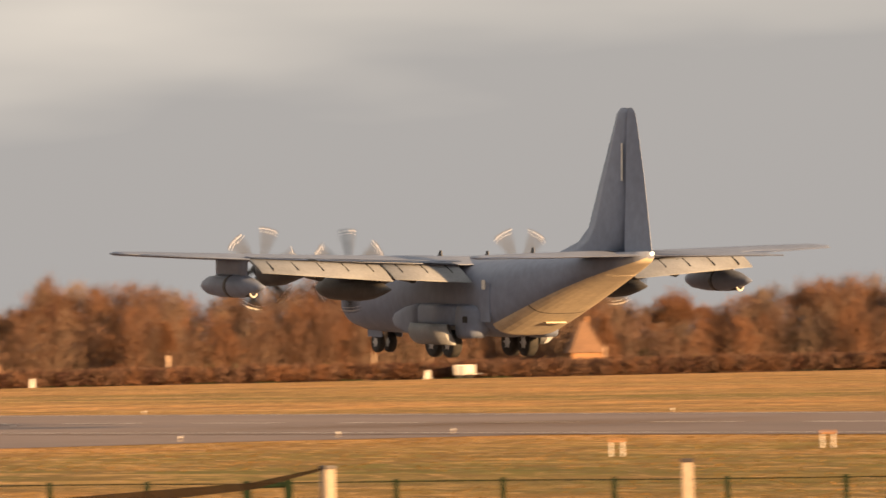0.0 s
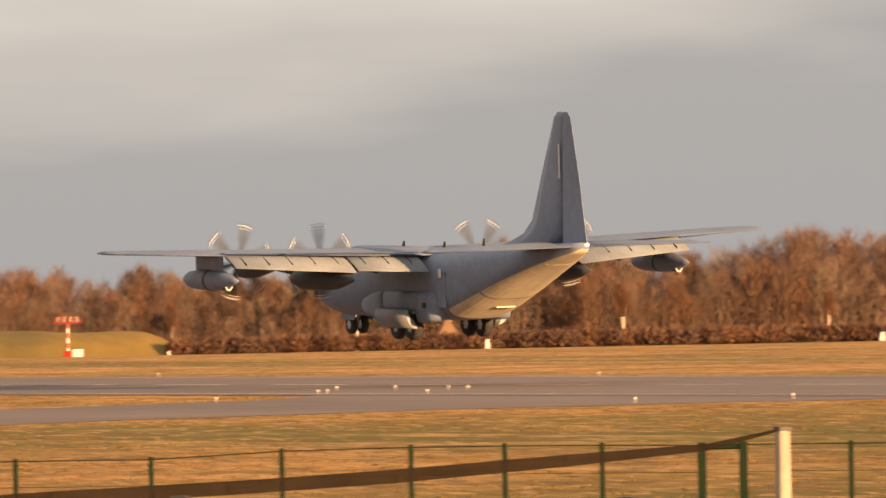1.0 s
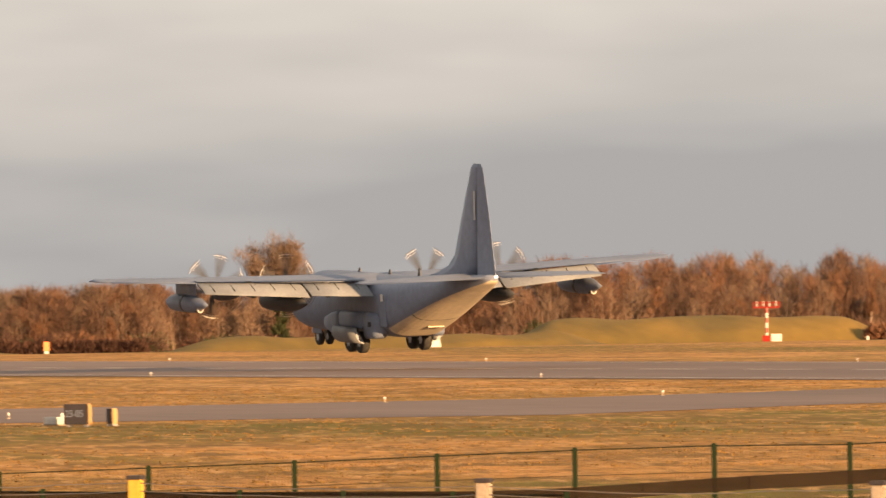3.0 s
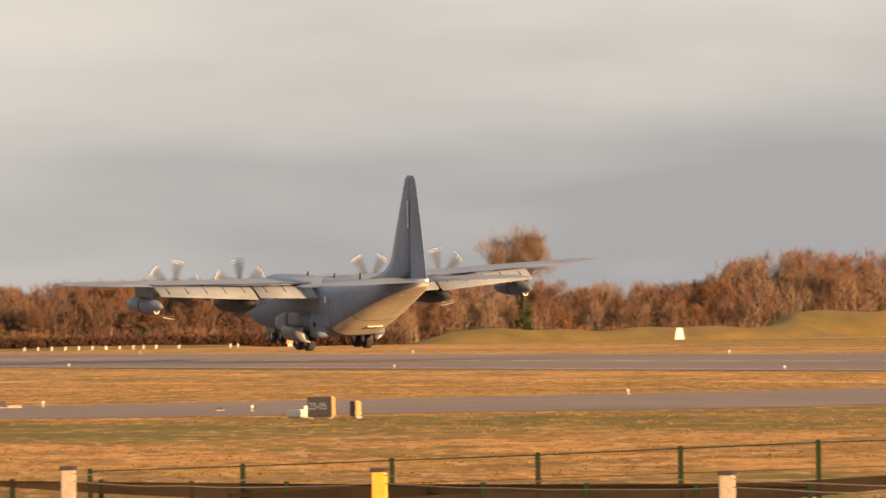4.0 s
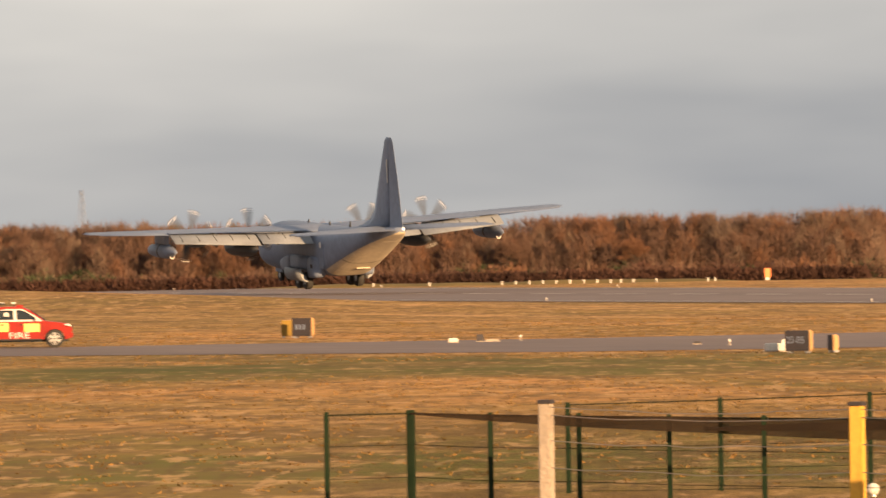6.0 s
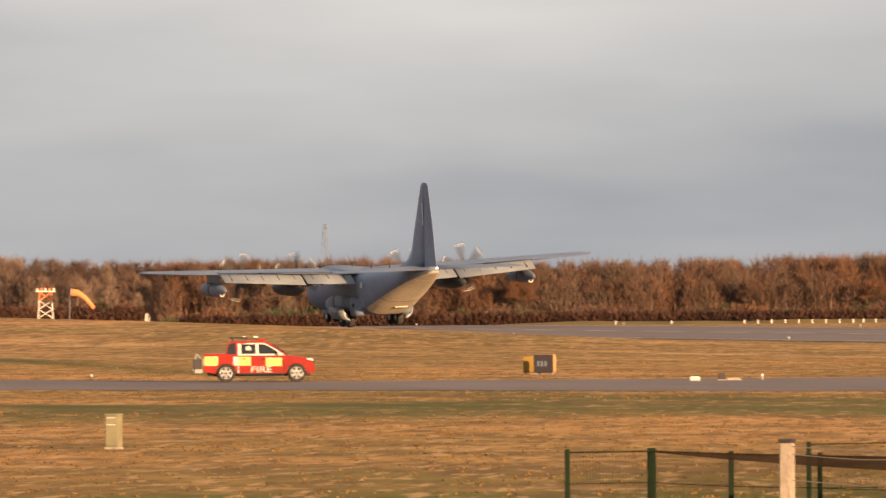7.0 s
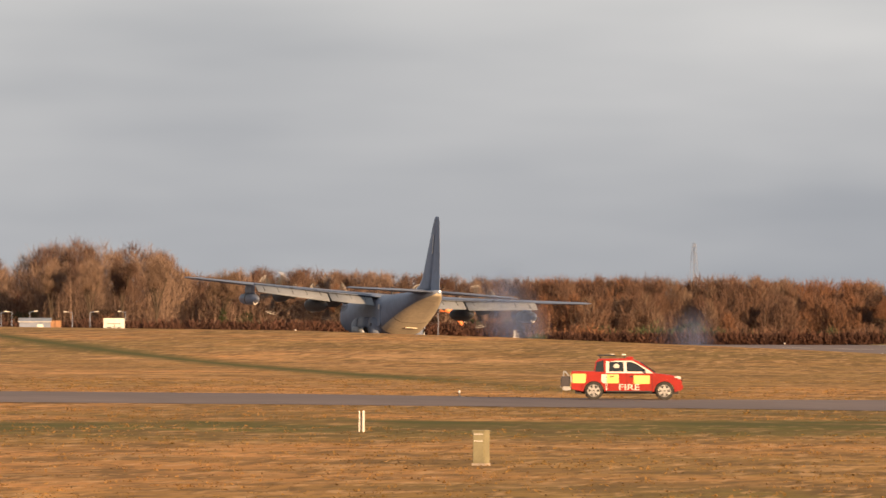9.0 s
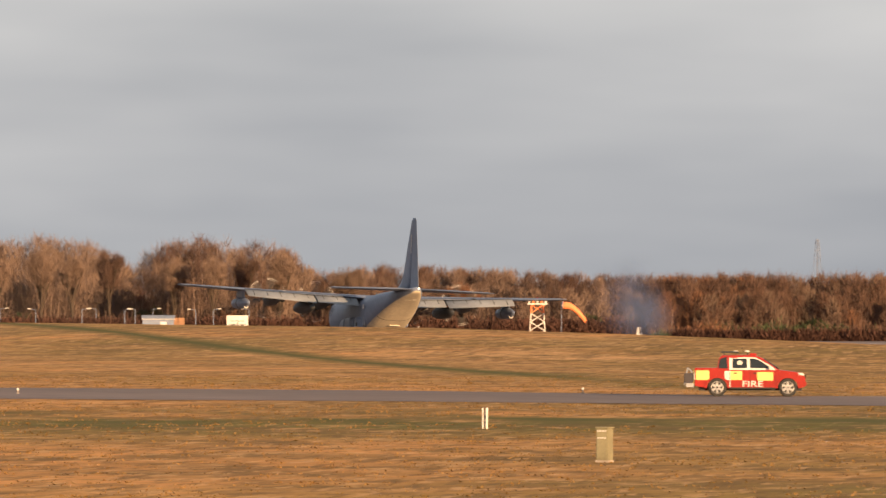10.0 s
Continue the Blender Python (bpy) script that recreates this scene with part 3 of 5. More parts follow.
    part("gear_leg", tube((s * 2.07, -0.82, 0.7), (s * 2.0, -0.82, 1.7), 0.12), METAL, plane)
part("nose_gear_leg", tube((0, 9.9, 0.45), (0, 9.6, 1.5), 0.1), METAL, plane)
part("nose_gear_door", box(-0.55, 9.8, 0.75, 0.04, 1.5, 0.6, 0.01), GREY, plane)
part("nose_gear_door", box(0.55, 9.8, 0.75, 0.04, 1.5, 0.6, 0.01), GREY, plane)
WHEELS = [wheel("main_wheel", s * 2.07, y, 0.67, 0.67, 0.5, plane) for s in (-1, 1) for y in (-0.83, 0.79)]
WHEELS += [wheel("nose_wheel", s * 0.33, 9.9, 0.49, 0.49, 0.3, plane) for s in (-1, 1)]
part("tail_light", spun([(-16.55, 0.02), (-16.45, 0.1), (-16.3, 0.1)], 0.05, 5.14, 8), TAIL_LIGHT, plane, "small white tail light")
for s in (-1, 1):
    part("paratroop_door", box(s * 2.12, -4.3, 1.75, 0.1, 0.95, 1.85, 0.03), GREY, plane)
    part("door_window", box(s * 2.2, -4.2, 3.3, 0.06, 0.35, 0.45, 0.04), WHITE, plane, "pale round door window")
for y, zt in ((4.2, 5.02), (-0.5, 5.06), (-5.0, 5.28)):
    part("antenna", loft([[(0.03, y + 0.2, 4.7), (0.03, y - 0.25, 4.7), (-0.03, y - 0.25, 4.7), (-0.03, y + 0.2, 4.7)], [(0.01, y, zt), (0.01, y - 0.2, zt), (-0.01, y - 0.2, zt), (-0.01, y, zt)]]), GREY_DARK, plane)
part("window", loft([oval(y, zb, zt, w, 0, 20) for y, zb, zt, w in ((11.35, 3.35, 4.03, 1.45), (10.6, 3.5, 4.42, 1.72))]), GLASS, plane, "dark cockpit glazing")


def propeller(cx, cy, cz):
    """Six curved blades with white tip bands on a rounded spinner."""
    hub = base("propeller")
    hub.parent = plane
    hub.matrix_basis = pose(cx, cy, cz)
    part("spinner", spun([(0.75, 0.02), (0.6, 0.18), (0.2, 0.34), (-0.25, 0.4)], 0, 0, 16), GREY_DARK, hub, "grey spinner", True)
    for k in range(6):
        turn = Matrix.Rotation(math.pi * k / 3, 4, "Y")
        rows = ((0.3, 0.12, 55), (0.8, 0.24, 45), (1.3, 0.28, 36), (1.76, 0.245, 31))
        pieces = (("blade", rows, BLADE), ("blade_band", ((1.76, 0.245, 31), (1.79, 0.24, 30)), WHITE), ("blade_gap", ((1.79, 0.24, 30), (1.89, 0.23, 29)), BLADE),
                  ("blade_band", ((1.89, 0.23, 29), (1.92, 0.224, 28), (1.96, 0.205, 27)), WHITE), ("blade_tip", ((1.96, 0.205, 27), (2.02, 0.16, 26), (2.05, 0.09, 26)), BLADE))
        for name, rr, mat in pieces:
            rings = []
            for r, c, tw in rr:
                ct, st = math.cos(radians(tw)), math.sin(radians(tw))
                sweep = -0.1 * (r / 2) ** 2
                rings.append([(u * c * ct + sweep - v * 0.03 * st, u * c * st + v * 0.03 * ct, r) for u, v in ((-1, 0), (0, 1), (1, 0), (0, -1))])
            bm = loft(rings)
            bm.transform(turn)
            part(name, bm, mat, hub, "white blade band" if name == "blade_band" else "")
    return hub


PROPS = [propeller(s * ex, ey, ez) for s in (-1, 1) for ex, ey, ez in ENGINES]


# ---- airfield furniture ----
def at(bearing, r, z=None):
    """A place r metres from the viewing bank on a bearing, on the ground unless z is given."""
    x, y = r * math.sin(radians(bearing)), r * math.cos(radians(bearing))
    return x, y, height(x, y) if z is None else z


def stand(name, bearing, r, turn=0.0, z=None):
    """An empty on the ground whose -y side looks back along the bearing."""
    x, y, g = at(bearing, r, z)
    return base(name, x, y, g, -bearing + turn)


def edge_light(bearing, r, label, group):
    thing = stand("edge_light", bearing, r)
    tagged(thing, label, "airfield light", group)
    part("mount", tube((0, 0, 0), (0, 0, 0.04), 0.1, 0.08, 10), CONCRETE, thing)
    part("stem", tube((0, 0, 0.04), (0, 0, 0.14), 0.03, 0.028, 8), CONCRETE, thing)
    part("lens", spun([(-0.05, 0.03), (-0.03, 0.05), (0.04, 0.05), (0.07, 0.02)], 0, 0.0, 10), WHITE, thing, "white glass lens").matrix_basis = pose(0, 0, 0.19, 90)
    return thing


def bearing_of(x, y):
    return math.degrees(math.atan2(x, y)), math.hypot(x, y)


one = edge_light(*bearing_of(268.8, 518.6), "small white runway edge light at the tarmac edge", "runway edge lights")
for k in [k for k in range(-3, 12) if k]:
    x, y = 268.8, 518.6 + 60 * k
    copy_thing(one, pose(x, y, height(x, y)))
for k in range(-4, 3):
    x, y = 216.0, 564.5 + 59 * k
    copy_thing(one, pose(x, y, height(x, y)))
TAXI_LIGHTS = ((25.24, 174), (25.87, 162.5), (25.92, 157), (26.25, 157.5), (26.43, 165.6), (26.55, 159), (26.66, 160), (22.255, 186.6), (23.82, 182), (20.135, 205.7), (18.958, 191.8), (15.181, 186), (12.0, 189), (27.6, 187), (28.49, 184.7))
one = None
for b, dip in TAXI_LIGHTS:
    r = 81000 / dip
    if one is None:
        one = edge_light(b, r, "small white taxiway edge light standing in grass", "taxiway edge lights")
    else:
        copy_thing(one, pose(*at(b, r), 0, 0, -b))


def approach_post(b, r):
    thing = stand("light_post", b, r)
    tagged(thing, "short white light post beside the runway", "airfield light", "row of white light posts")
    part("post", box(0, 0, 0, 0.12, 0.12, 0.26, 0.02), WHITE, thing)
    part("cap", box(0, 0, 0.26, 0.16, 0.16, 0.1, 0.03), WHITE, thing)
    return thing


one = approach_post(18.135, 915)
for b in [18.86 + 0.0765 * k for k in range(9)] + [19.6, 19.73, 20.02, 20.06, 18.45, 19.53]:
    copy_thing(one, pose(*at(b, 915), 0, 0, -b))


def guidance_sign(name, b, r, w, h, d, turn, front, label, lines):
    thing = stand(name, b, r, turn)
    tagged(thing, label, "airfield sign")
    part("casing", box(0, 0, 0.08, w, d, h, 0.05), SIGN_YELLOW, thing, "yellow sign casing")
    part("face", box(0, -d / 2 - 0.012, 0.09, w - 0.01, 0.024, h - 0.02, 0.008), front, thing, "flat sign face")
    for s in (-1, 1):
        part("foot", box(s * w * 0.35, 0, 0, 0.1, d * 0.8, 0.08), METAL, thing)
    for k in range(lines):
        part("legend_bar", box(-w * 0.26 + w * 0.19 * k, -d / 2 - 0.03, 0.08 + h * 0.36, w * 0.1, 0.012, h * 0.28), GREY, thing, "dull grey legend bar")
    return thing


board = guidance_sign("guidance_sign", 20.527, 366, 0.96, 0.76, 0.36, -24, SIGN_BLACK, "black airfield guidance sign in a yellow casing", 0)
cu = bpy.data.curves.new("legend", "FONT")
cu.body, cu.size, cu.extrude, cu.align_x = "23-05", 0.36, 0.004, "CENTER"
tmp = new("legend", cu)
me = bpy.data.meshes.new_from_object(tmp.evaluated_get(bpy.context.evaluated_depsgraph_get()))
bpy.data.objects.remove(tmp)
me.materials.append(GREY)
legend = new("legend", me)
legend.parent = board
legend.matrix_basis = pose(-0.06, -0.21, 0.36, 90) @ Matrix.Diagonal((0.85, 1, 1, 1))
legend["label"] = "dull grey runway numbers"
guidance_sign("end_sign", 20.721, 367, 0.3, 0.56, 0.3, -50, SIGN_BLACK, "small yellow-cased airfield sign seen almost edge-on", 0)
guidance_sign("guidance_sign", 17.736, 448, 0.92, 0.82, 0.4, -22, SIGN_BLACK, "black airfield guidance sign beside a yellow board", 3)
guidance_sign("yellow_sign", 17.652, 450, 0.62, 0.7, 0.3, -4, BOARD_YELLOW, "plain yellow airfield board", 0)
for b, r, w, d, h, mat, label in ((20.39, 372, 0.75, 0.5, 0.3, WHITE, "low white junction box"), (20.45, 371, 0.3, 0.4, 0.45, WHITE, "white cable pit marker"), (18.58, 418, 0.4, 0.3, 0.2, WHITE, "small white block on the taxiway edge"), (18.73, 420, 0.3, 0.3, 0.32, SIGN_BLACK, "dark taxiway light fitting"), (18.80, 420, 0.55, 0.3, 0.12, CONCRETE, "pale concrete light base"), (19.954, 398, 0.3, 0.3, 0.14, SIGN_BLACK, "flat dark light fitting"), (13.887, 1120, 1.0, 0.5, 0.35, WHITE, "low white marker slab on grass"), (15.835, 1105, 1.3, 0.6, 0.5, WHITE, "low white marker slab on grass")):
    thing = stand("marker_block", b, r)
    tagged(thing, label, "marker")
    part("body", box(0, 0, 0, w, d, h, 0.03), mat, thing)
    part("plinth", box(0, 0, 0, w * 1.15, d * 1.15, 0.05, 0.01), CONCRETE, thing)


def lamp_unit(b, r):
    thing = stand("approach_lamp", b, r)
    tagged(thing, "red-topped approach lamp on two white legs", "airfield light", "approach lamps")
    for s in (-1, 1):
        part("leg", tube((s * 0.2, 0, 0), (s * 0.2, 0, 0.5), 0.035, n=8), WHITE, thing)
    part("bar", box(0, 0, 0.5, 0.6, 0.12, 0.06, 0.02), BRICK_WALL, thing, "dull red cross bar")
    for s in (-1, 0, 1):
        part("lamp", spun([(-0.08, 0.05), (0.04, 0.045), (0.08, 0.02)], s * 0.22, 0.6, 10), BRICK_WALL, thing)
    return thing


one = lamp_unit(30.058, 355)
copy_thing(one, pose(*at(31.246, 369), 0, 0, -31.2))

cab = stand("kiosk_cabinet", 15.305, 263, -24)
tagged(cab, "sage-green steel kiosk cabinet standing in grass", "cabinet")
part("body", box(0, 0, 0.06, 0.34, 0.34, 0.82, 0.015), CABINET, cab)
part("lid", box(0, 0, 0.88, 0.38, 0.38, 0.04, 0.01), CABINET, cab)
part("plinth", box(0, 0, 0, 0.37, 0.37, 0.06), CONCRETE, cab)
part("door", box(0, -0.176, 0.1, 0.3, 0.012, 0.74, 0.004), CABINET, cab)
for k in range(4):
    for z in (0.62, 0.8):
        part("vent", box(-0.1 + 0.067 * k, -0.186, z, 0.045, 0.01, 0.03), WHITE, cab, "pale vent slot")
post = stand("marker_post", 14.63, 325)
tagged(post, "pair of white marker posts with a dark gap", "marker")
for s, w in ((-1, 0.05), (1, 0.09)):
    part("post", box(s * 0.065, 0, 0, w * 0.8, 0.08, 0.68, 0.01), WHITE, post)
part("panel", box(0, 0.01, 0.06, 0.07, 0.04, 0.56), SIGN_BLACK, post, "dark panel between the posts")


def white_cone(b, r, w, h, label="white tapered distance marker on grass"):
    thing = stand("distance_marker", b, r)
    tagged(thing, label, "marker", "white distance markers")
    part("body", loft([[(-w, -0.2, 0), (w, -0.2, 0), (w, 0.2, 0), (-w, 0.2, 0)], [(-w * 0.55, -0.15, h), (w * 0.55, -0.15, h), (w * 0.55, 0.15, h), (-w * 0.55, 0.15, h)]]), WHITE, thing)
    part("plinth", box(0, 0, 0, w * 2.3, 0.5, 0.08), CONCRETE, thing)


white_cone(22.55, 957, 0.48, 1.15)
white_cone(15.5, 1080, 0.4, 1.5)
white_cone(26.775, 980, 0.25, 0.95, "white marker post by the hedge")
white_cone(24.98, 985, 0.14, 0.5, "small white marker post by the hedge")
white_cone(29.0, 985, 0.3, 0.9, "white marker post by the hedge")


# ---- fences in front ----
def mesh_panel(a, b, h0, h1, parent):
    """Welded mesh between two posts: close upright wires and a few level ones."""
    a, b = Vector(a), Vector(b)
    bm = bmesh.new()
    n = max(8, int((b - a).length / 0.055))
    t = 0.0028
    for k in range(1, n):
        p = a.lerp(b, k / n)
        h = h0 + (h1 - h0) * k / n
        vs = [bm.verts.new((p.x + dx, p.y + dy, z)) for z in (p.z, p.z + h) for dx, dy in ((-t, 0), (t * 0.5, t), (t * 0.5, -t))]
        for i in range(3):
            bm.faces.new((vs[i], vs[(i + 1) % 3], vs[3 + (i + 1) % 3], vs[3 + i]))
    for f in (0.02, 0.25, 0.5, 0.75, 0.99):
        tube(a + Vector((0, 0, h0 * f)), b + Vector((0, 0, h1 * f)), 0.006 if f < 0.9 else 0.012, n=4, bm=bm)
    return part("mesh_panel", bm, MESH_WIRE, parent, "green welded wire mesh")


def mesh_fence(label, rows, width, thick=(), gate=()):
    fence = base("mesh_fence", *at(rows[0][0], rows[0][1]))
    tagged(fence, label, "fence")
    o = fence.matrix_basis.translation
    feet = []
    for k, (b, r, dip) in enumerate(rows):
        x, y, g = at(b, r)
        top = 4.5 - dip * r / 18000
        p = Vector((x, y, g)) - o
        feet.append((p, top - g))
        w = width * (1.75 if k in thick else 1.0)
        part("post", box(0, 0, 0, w, w, top - g + 0.03, 0.008), GREEN, fence, "dark green steel post").matrix_basis = Matrix.Translation(p) @ pose(0, 0, 0, 0, 0, -b)
    for k, ((p, h), (q, i)) in enumerate(zip(feet, feet[1:])):
        if k not in gate:
            mesh_panel(p, q, h, i, fence)
        else:
            part("gate_rail", tube(p + Vector((0, 0, h - 0.05)), q + Vector((0, 0, i - 0.05)), 0.05, n=6), GREEN, fence, "dark green gate rail")
            part("gate_rail", tube(p + Vector((0, 0, h * 0.25)), q + Vector((0, 0, i * 0.25)), 0.04, n=6), GREEN, fence)
    return fence


BACK = ((18.36, 305), (19.217, 305), (20.077, 300.4), (20.918, 294.5), (21.74, 288.8), (22.544, 281), (23.32, 274.2), (24.105, 270), (24.868, 271), (25.604, 260), (26.332, 257), (26.86, 257.5), (27.408, 259.3), (27.97, 262.5), (28.204, 261.5), (28.81, 263), (29.412, 264), (30.039, 267), (30.676, 268.8), (31.344, 270), (32.0, 271), (32.7, 272))
mesh_fence("dark green welded mesh security fence with slim posts and a gate", [(b, 175, d) for b, d in BACK[1:]], 0.085, (12, 13), (12,))
FRONT = ((17.857, 316.5), (18.332, 314.8), (18.78, 321.5), (19.28, 324.5), (19.788, 330), (20.321, 333.8), (20.87, 337.5), (21.43, 341.4), (22.012, 345), (22.63, 349), (23.27, 353))
mesh_fence("dark green welded mesh fence with square posts enclosing a corner", [(b, 46800 / d, d) for b, d in FRONT], 0.075, (1,))


def strip(name, rows, r, mat, label, category):
    """A hanging strip between upper and lower edges given as bearing, upper dip, lower dip."""
    pts = []
    for (b0, u0, l0), (b1, u1, l1) in zip(rows, rows[1:]):
        for k in range(4):
            f = k / 4
            pts.append((b0 + (b1 - b0) * f, u0 + (u1 - u0) * f, l0 + (l1 - l0) * f))
    pts.append(rows[-1])
    thing = base(name, *at(rows[0][0], r))
    tagged(thing, label, category)
    o = thing.matrix_basis.translation
    rings = []
    for b, u, l in pts:
        x, y, _ = at(b, r)
        zu, zl, w = 4.5 - u * r / 18000, 4.5 - l * r / 18000, 0.03
        rings.append([Vector(q) - o for q in ((x, y - w, zu), (x, y + w, zu), (x, y + w * 2, (zu + zl) / 2), (x, y + w, zl), (x, y - w, zl))])
    for k in range(0, len(rings) - 4, 4):
        part("net_length", loft(rings[k:k + 5]), mat, thing)
    return thing


strip("shade_netting", ((18.33, 316, 319), (18.78, 321, 333), (19.33, 326, 347), (20.0, 331, 360), (20.6, 336, 372), (21.2, 339, 380), (21.9, 343, 388), (22.6, 346, 388), (23.1, 345, 376), (23.7, 336, 360), (24.3, 326, 350), (25.3, 314, 338), (26.24, 298, 322), (27.2, 277, 298), (28.0, 262, 274), (28.4, 238, 242)), 141, NET, "dark sagging roll of shade netting tied along the fence", "netting")
strip("shade_netting", ((20.0, 350, 356), (20.9, 342, 360), (21.6, 341, 356), (22.4, 344, 352), (23.2, 350, 354)), 138, NET, "dark sagging length of shade netting behind the fence", "netting")

wire_fence = base("post_and_wire_fence", *at(25.03, 79.7))
tagged(wire_fence, "square concrete fence posts with strands of wire", "fence")
o = wire_fence.matrix_basis.translation
CONC = ((30.2, 371), (27.55, 354.4), (25.03, 338.7), (22.804, 324.3), (20.845, 309.5), (19.095, 297.6))
tops = []
for k, (b, dip) in enumerate(CONC):
    r = 27000 / dip
    x, y, g = at(b, r)
    p = Vector((x, y, g)) - o
    tops.append((p, b))
    pt = part("post", box(0, 0, 0, 0.115, 0.115, 2.97, 0.012), YELLOW_POST if k == 4 else CONCRETE, wire_fence, "yellow-painted concrete post" if k == 4 else "pale concrete post")
    pt.matrix_basis = Matrix.Translation(p) @ pose(0, 0, 0, 0, 0, -b - 20)
    cap = part("cap", box(0, 0, 2.97, 0.13, 0.13, 0.035, 0.006), SIGN_BLACK, wire_fence, "dark post cap")
    cap.matrix_basis = pt.matrix_basis.copy()
rnd = random.Random(4)
for (p, b0), (q, b1) in zip(tops, tops[1:]):
    for drop in (0.06, 0.13, 0.36, 0.6):
        pts = [p.lerp(q, k / 8) + Vector((0, 0, 3.0 - drop - 0.22 * rnd.uniform(0.5, 1.0) * (k / 8) * (1 - k / 8))) for k in range(9)]
        bm = loft([[(v.x, v.y - 0.0045, v.z - 0.003), (v.x, v.y + 0.0045, v.z - 0.003), (v.x, v.y, v.z + 0.005)] for v in pts])
        part("wire", bm, WIRE, wire_fence, "thin sagging wire")
back_posts = base("concrete_post", *at(28.426, 110))
tagged(back_posts, "square weathered concrete post with a dark cap", "post", "concrete posts")
part("shaft", box(0, 0, 0, 0.13, 0.13, 3.03, 0.012), CONCRETE, back_posts)
part("cap", box(0, 0, 3.03, 0.15, 0.15, 0.04, 0.006), SIGN_BLACK, back_posts)
copy_thing(back_posts, pose(*at(30.452, 110), 0, 0, -30))
globe = stand("globe_lamp", 20.93, 170)
tagged(globe, "white globe lamp on a short stand behind the fence", "lamp")
bm = bmesh.new()
bmesh.ops.create_uvsphere(bm, u_segments=20, v_segments=12, radius=0.11, matrix=Matrix.Translation((0, 0, 0.12)))
part("globe", bm, WHITE, globe, "white globe", True)
part("stand", tube((0, 0, 0), (0, 0, 0.1), 0.06, n=10), METAL, globe)


# ---- the airfield fire pick-up ----
def truck():
    t = base("fire_pickup", *at(16.137, 424.3), -16.1)
    t.matrix_basis = pose(*at(16.137, 424.3), 0, 0, -16.1)
    tagged(t, "red and yellow chequered airfield fire pick-up standing on the taxiway", "pickup truck")
    # x runs forward to the right, y away from the viewer; 5.1 m long, 1.8 m wide
    def side(points, y0, y1, bm=None):
        bm = bm or bmesh.new()
        a = [bm.verts.new((x, y0, z)) for x, z in points]
        b = [bm.verts.new((x, y1, z)) for x, z in points]
        bm.faces.new(a), bm.faces.new(b[::-1])
        for i in range(len(points)):
            j = (i + 1) % len(points)
            bm.faces.new((a[i], b[i], b[j], a[j]))
        bmesh.ops.recalc_face_normals(bm, faces=bm.faces[:])
        return bm

    def arch(cx, r, n=9):
        return [(cx + r * math.cos(math.pi * k / n), 0.36 + r * math.sin(math.pi * k / n)) for k in range(n + 1)]

    low = [(-2.4, 0.45)] + arch(-1.47, 0.44)[::-1] + [(0.9, 0.36)] + arch(1.47, 0.44)[::-1] + [(2.08, 0.4), (2.2, 0.52), (2.2, 0.78), (2.06, 0.97), (1.75, 1.05), (1.3, 1.1), (0.95, 1.14), (-1.4, 1.14), (-1.42, 1.2), (-2.4, 1.2)]
    bm = side(low, -0.9, 0.9)
    bmesh.ops.bevel(bm, geom=[e for e in bm.edges if abs(e.verts[0].co.y - e.verts[1].co.y) < 1e-4 and min(v.co.z for v in e.verts) > 0.95], offset=0.06, segments=2, affect="EDGES")
    part("body", bm, RED, t, "red lower body")
    cab_pts = [(-1.48, 1.1), (-1.4, 1.6), (-1.28, 1.72), (-0.2, 1.74), (0.18, 1.7), (0.42, 1.6), (1.12, 1.1)]
    bm = side(cab_pts, -0.84, 0.84)
    for v in bm.verts:
        if v.co.z > 1.3:
            v.co.y *= 0.88
    part("cab", bm, RED, t, "red roof and pillars")
    for s in (-1, 1):
        def pane(pts, name, mat, label="", lift=0.012):
            """A thin plate lying on the flank, tilted in above the waist."""
            bm2 = bmesh.new()
            def yy(z, o):
                f = min(1, max(0, (z - 1.1) / 0.46))
                return s * ((0.84 * (1 - 0.12 * f) if z > 1.1 else 0.9) + o)
            a = [bm2.verts.new((x, yy(z, lift), z)) for x, z in pts]
            b = [bm2.verts.new((x, yy(z, lift - 0.04), z)) for x, z in pts]
            bm2.faces.new(a), bm2.faces.new(b[::-1])
            for i in range(len(pts)):
                j = (i + 1) % len(pts)
                bm2.faces.new((a[i], b[i], b[j], a[j]))
            bmesh.ops.recalc_face_normals(bm2, faces=bm2.faces[:])
            return part(name, bm2, mat, t, label)
        pane([(-1.43, 1.18), (-1.36, 1.58), (-1.08, 1.66), (-1.04, 1.18)], "quarter_glass", GLASS, "dark rear canopy glass", 0.016)
        pane([(-0.97, 1.12), (-0.97, 1.64), (0.12, 1.64), (0.38, 1.55), (1.0, 1.12)], "pale_frame", WHITE, "pale door frame trim", 0.012)
        pane([(-0.84, 1.19), (-0.84, 1.59), (-0.24, 1.59), (-0.22, 1.19)], "rear_window", GLASS, "dark rear side window", 0.024)
        pane([(-0.1, 1.19), (-0.12, 1.59), (0.1, 1.59), (0.32, 1.5), (0.8, 1.19)], "front_window", GLASS, "dark front side window", 0.024)
        for x0, x1, z0, z1, mat in ((-2.36, -1.8, 0.7, 1.095, YELLOW), (-1.16, -0.97, 0.7, 1.07, WHITE), (-0.93, -0.43, 0.7, 1.07, YELLOW), (0.19, 0.86, 0.68, 1.03, YELLOW), (-0.97, -0.92, 0.4, 1.09, WHITE)):
            pane([(x0, z0), (x0, z1), (x1, z1), (x1, z0)], "chequer", mat, "yellow reflective chequer panel" if mat is YELLOW else "pale trim panel", 0.01)
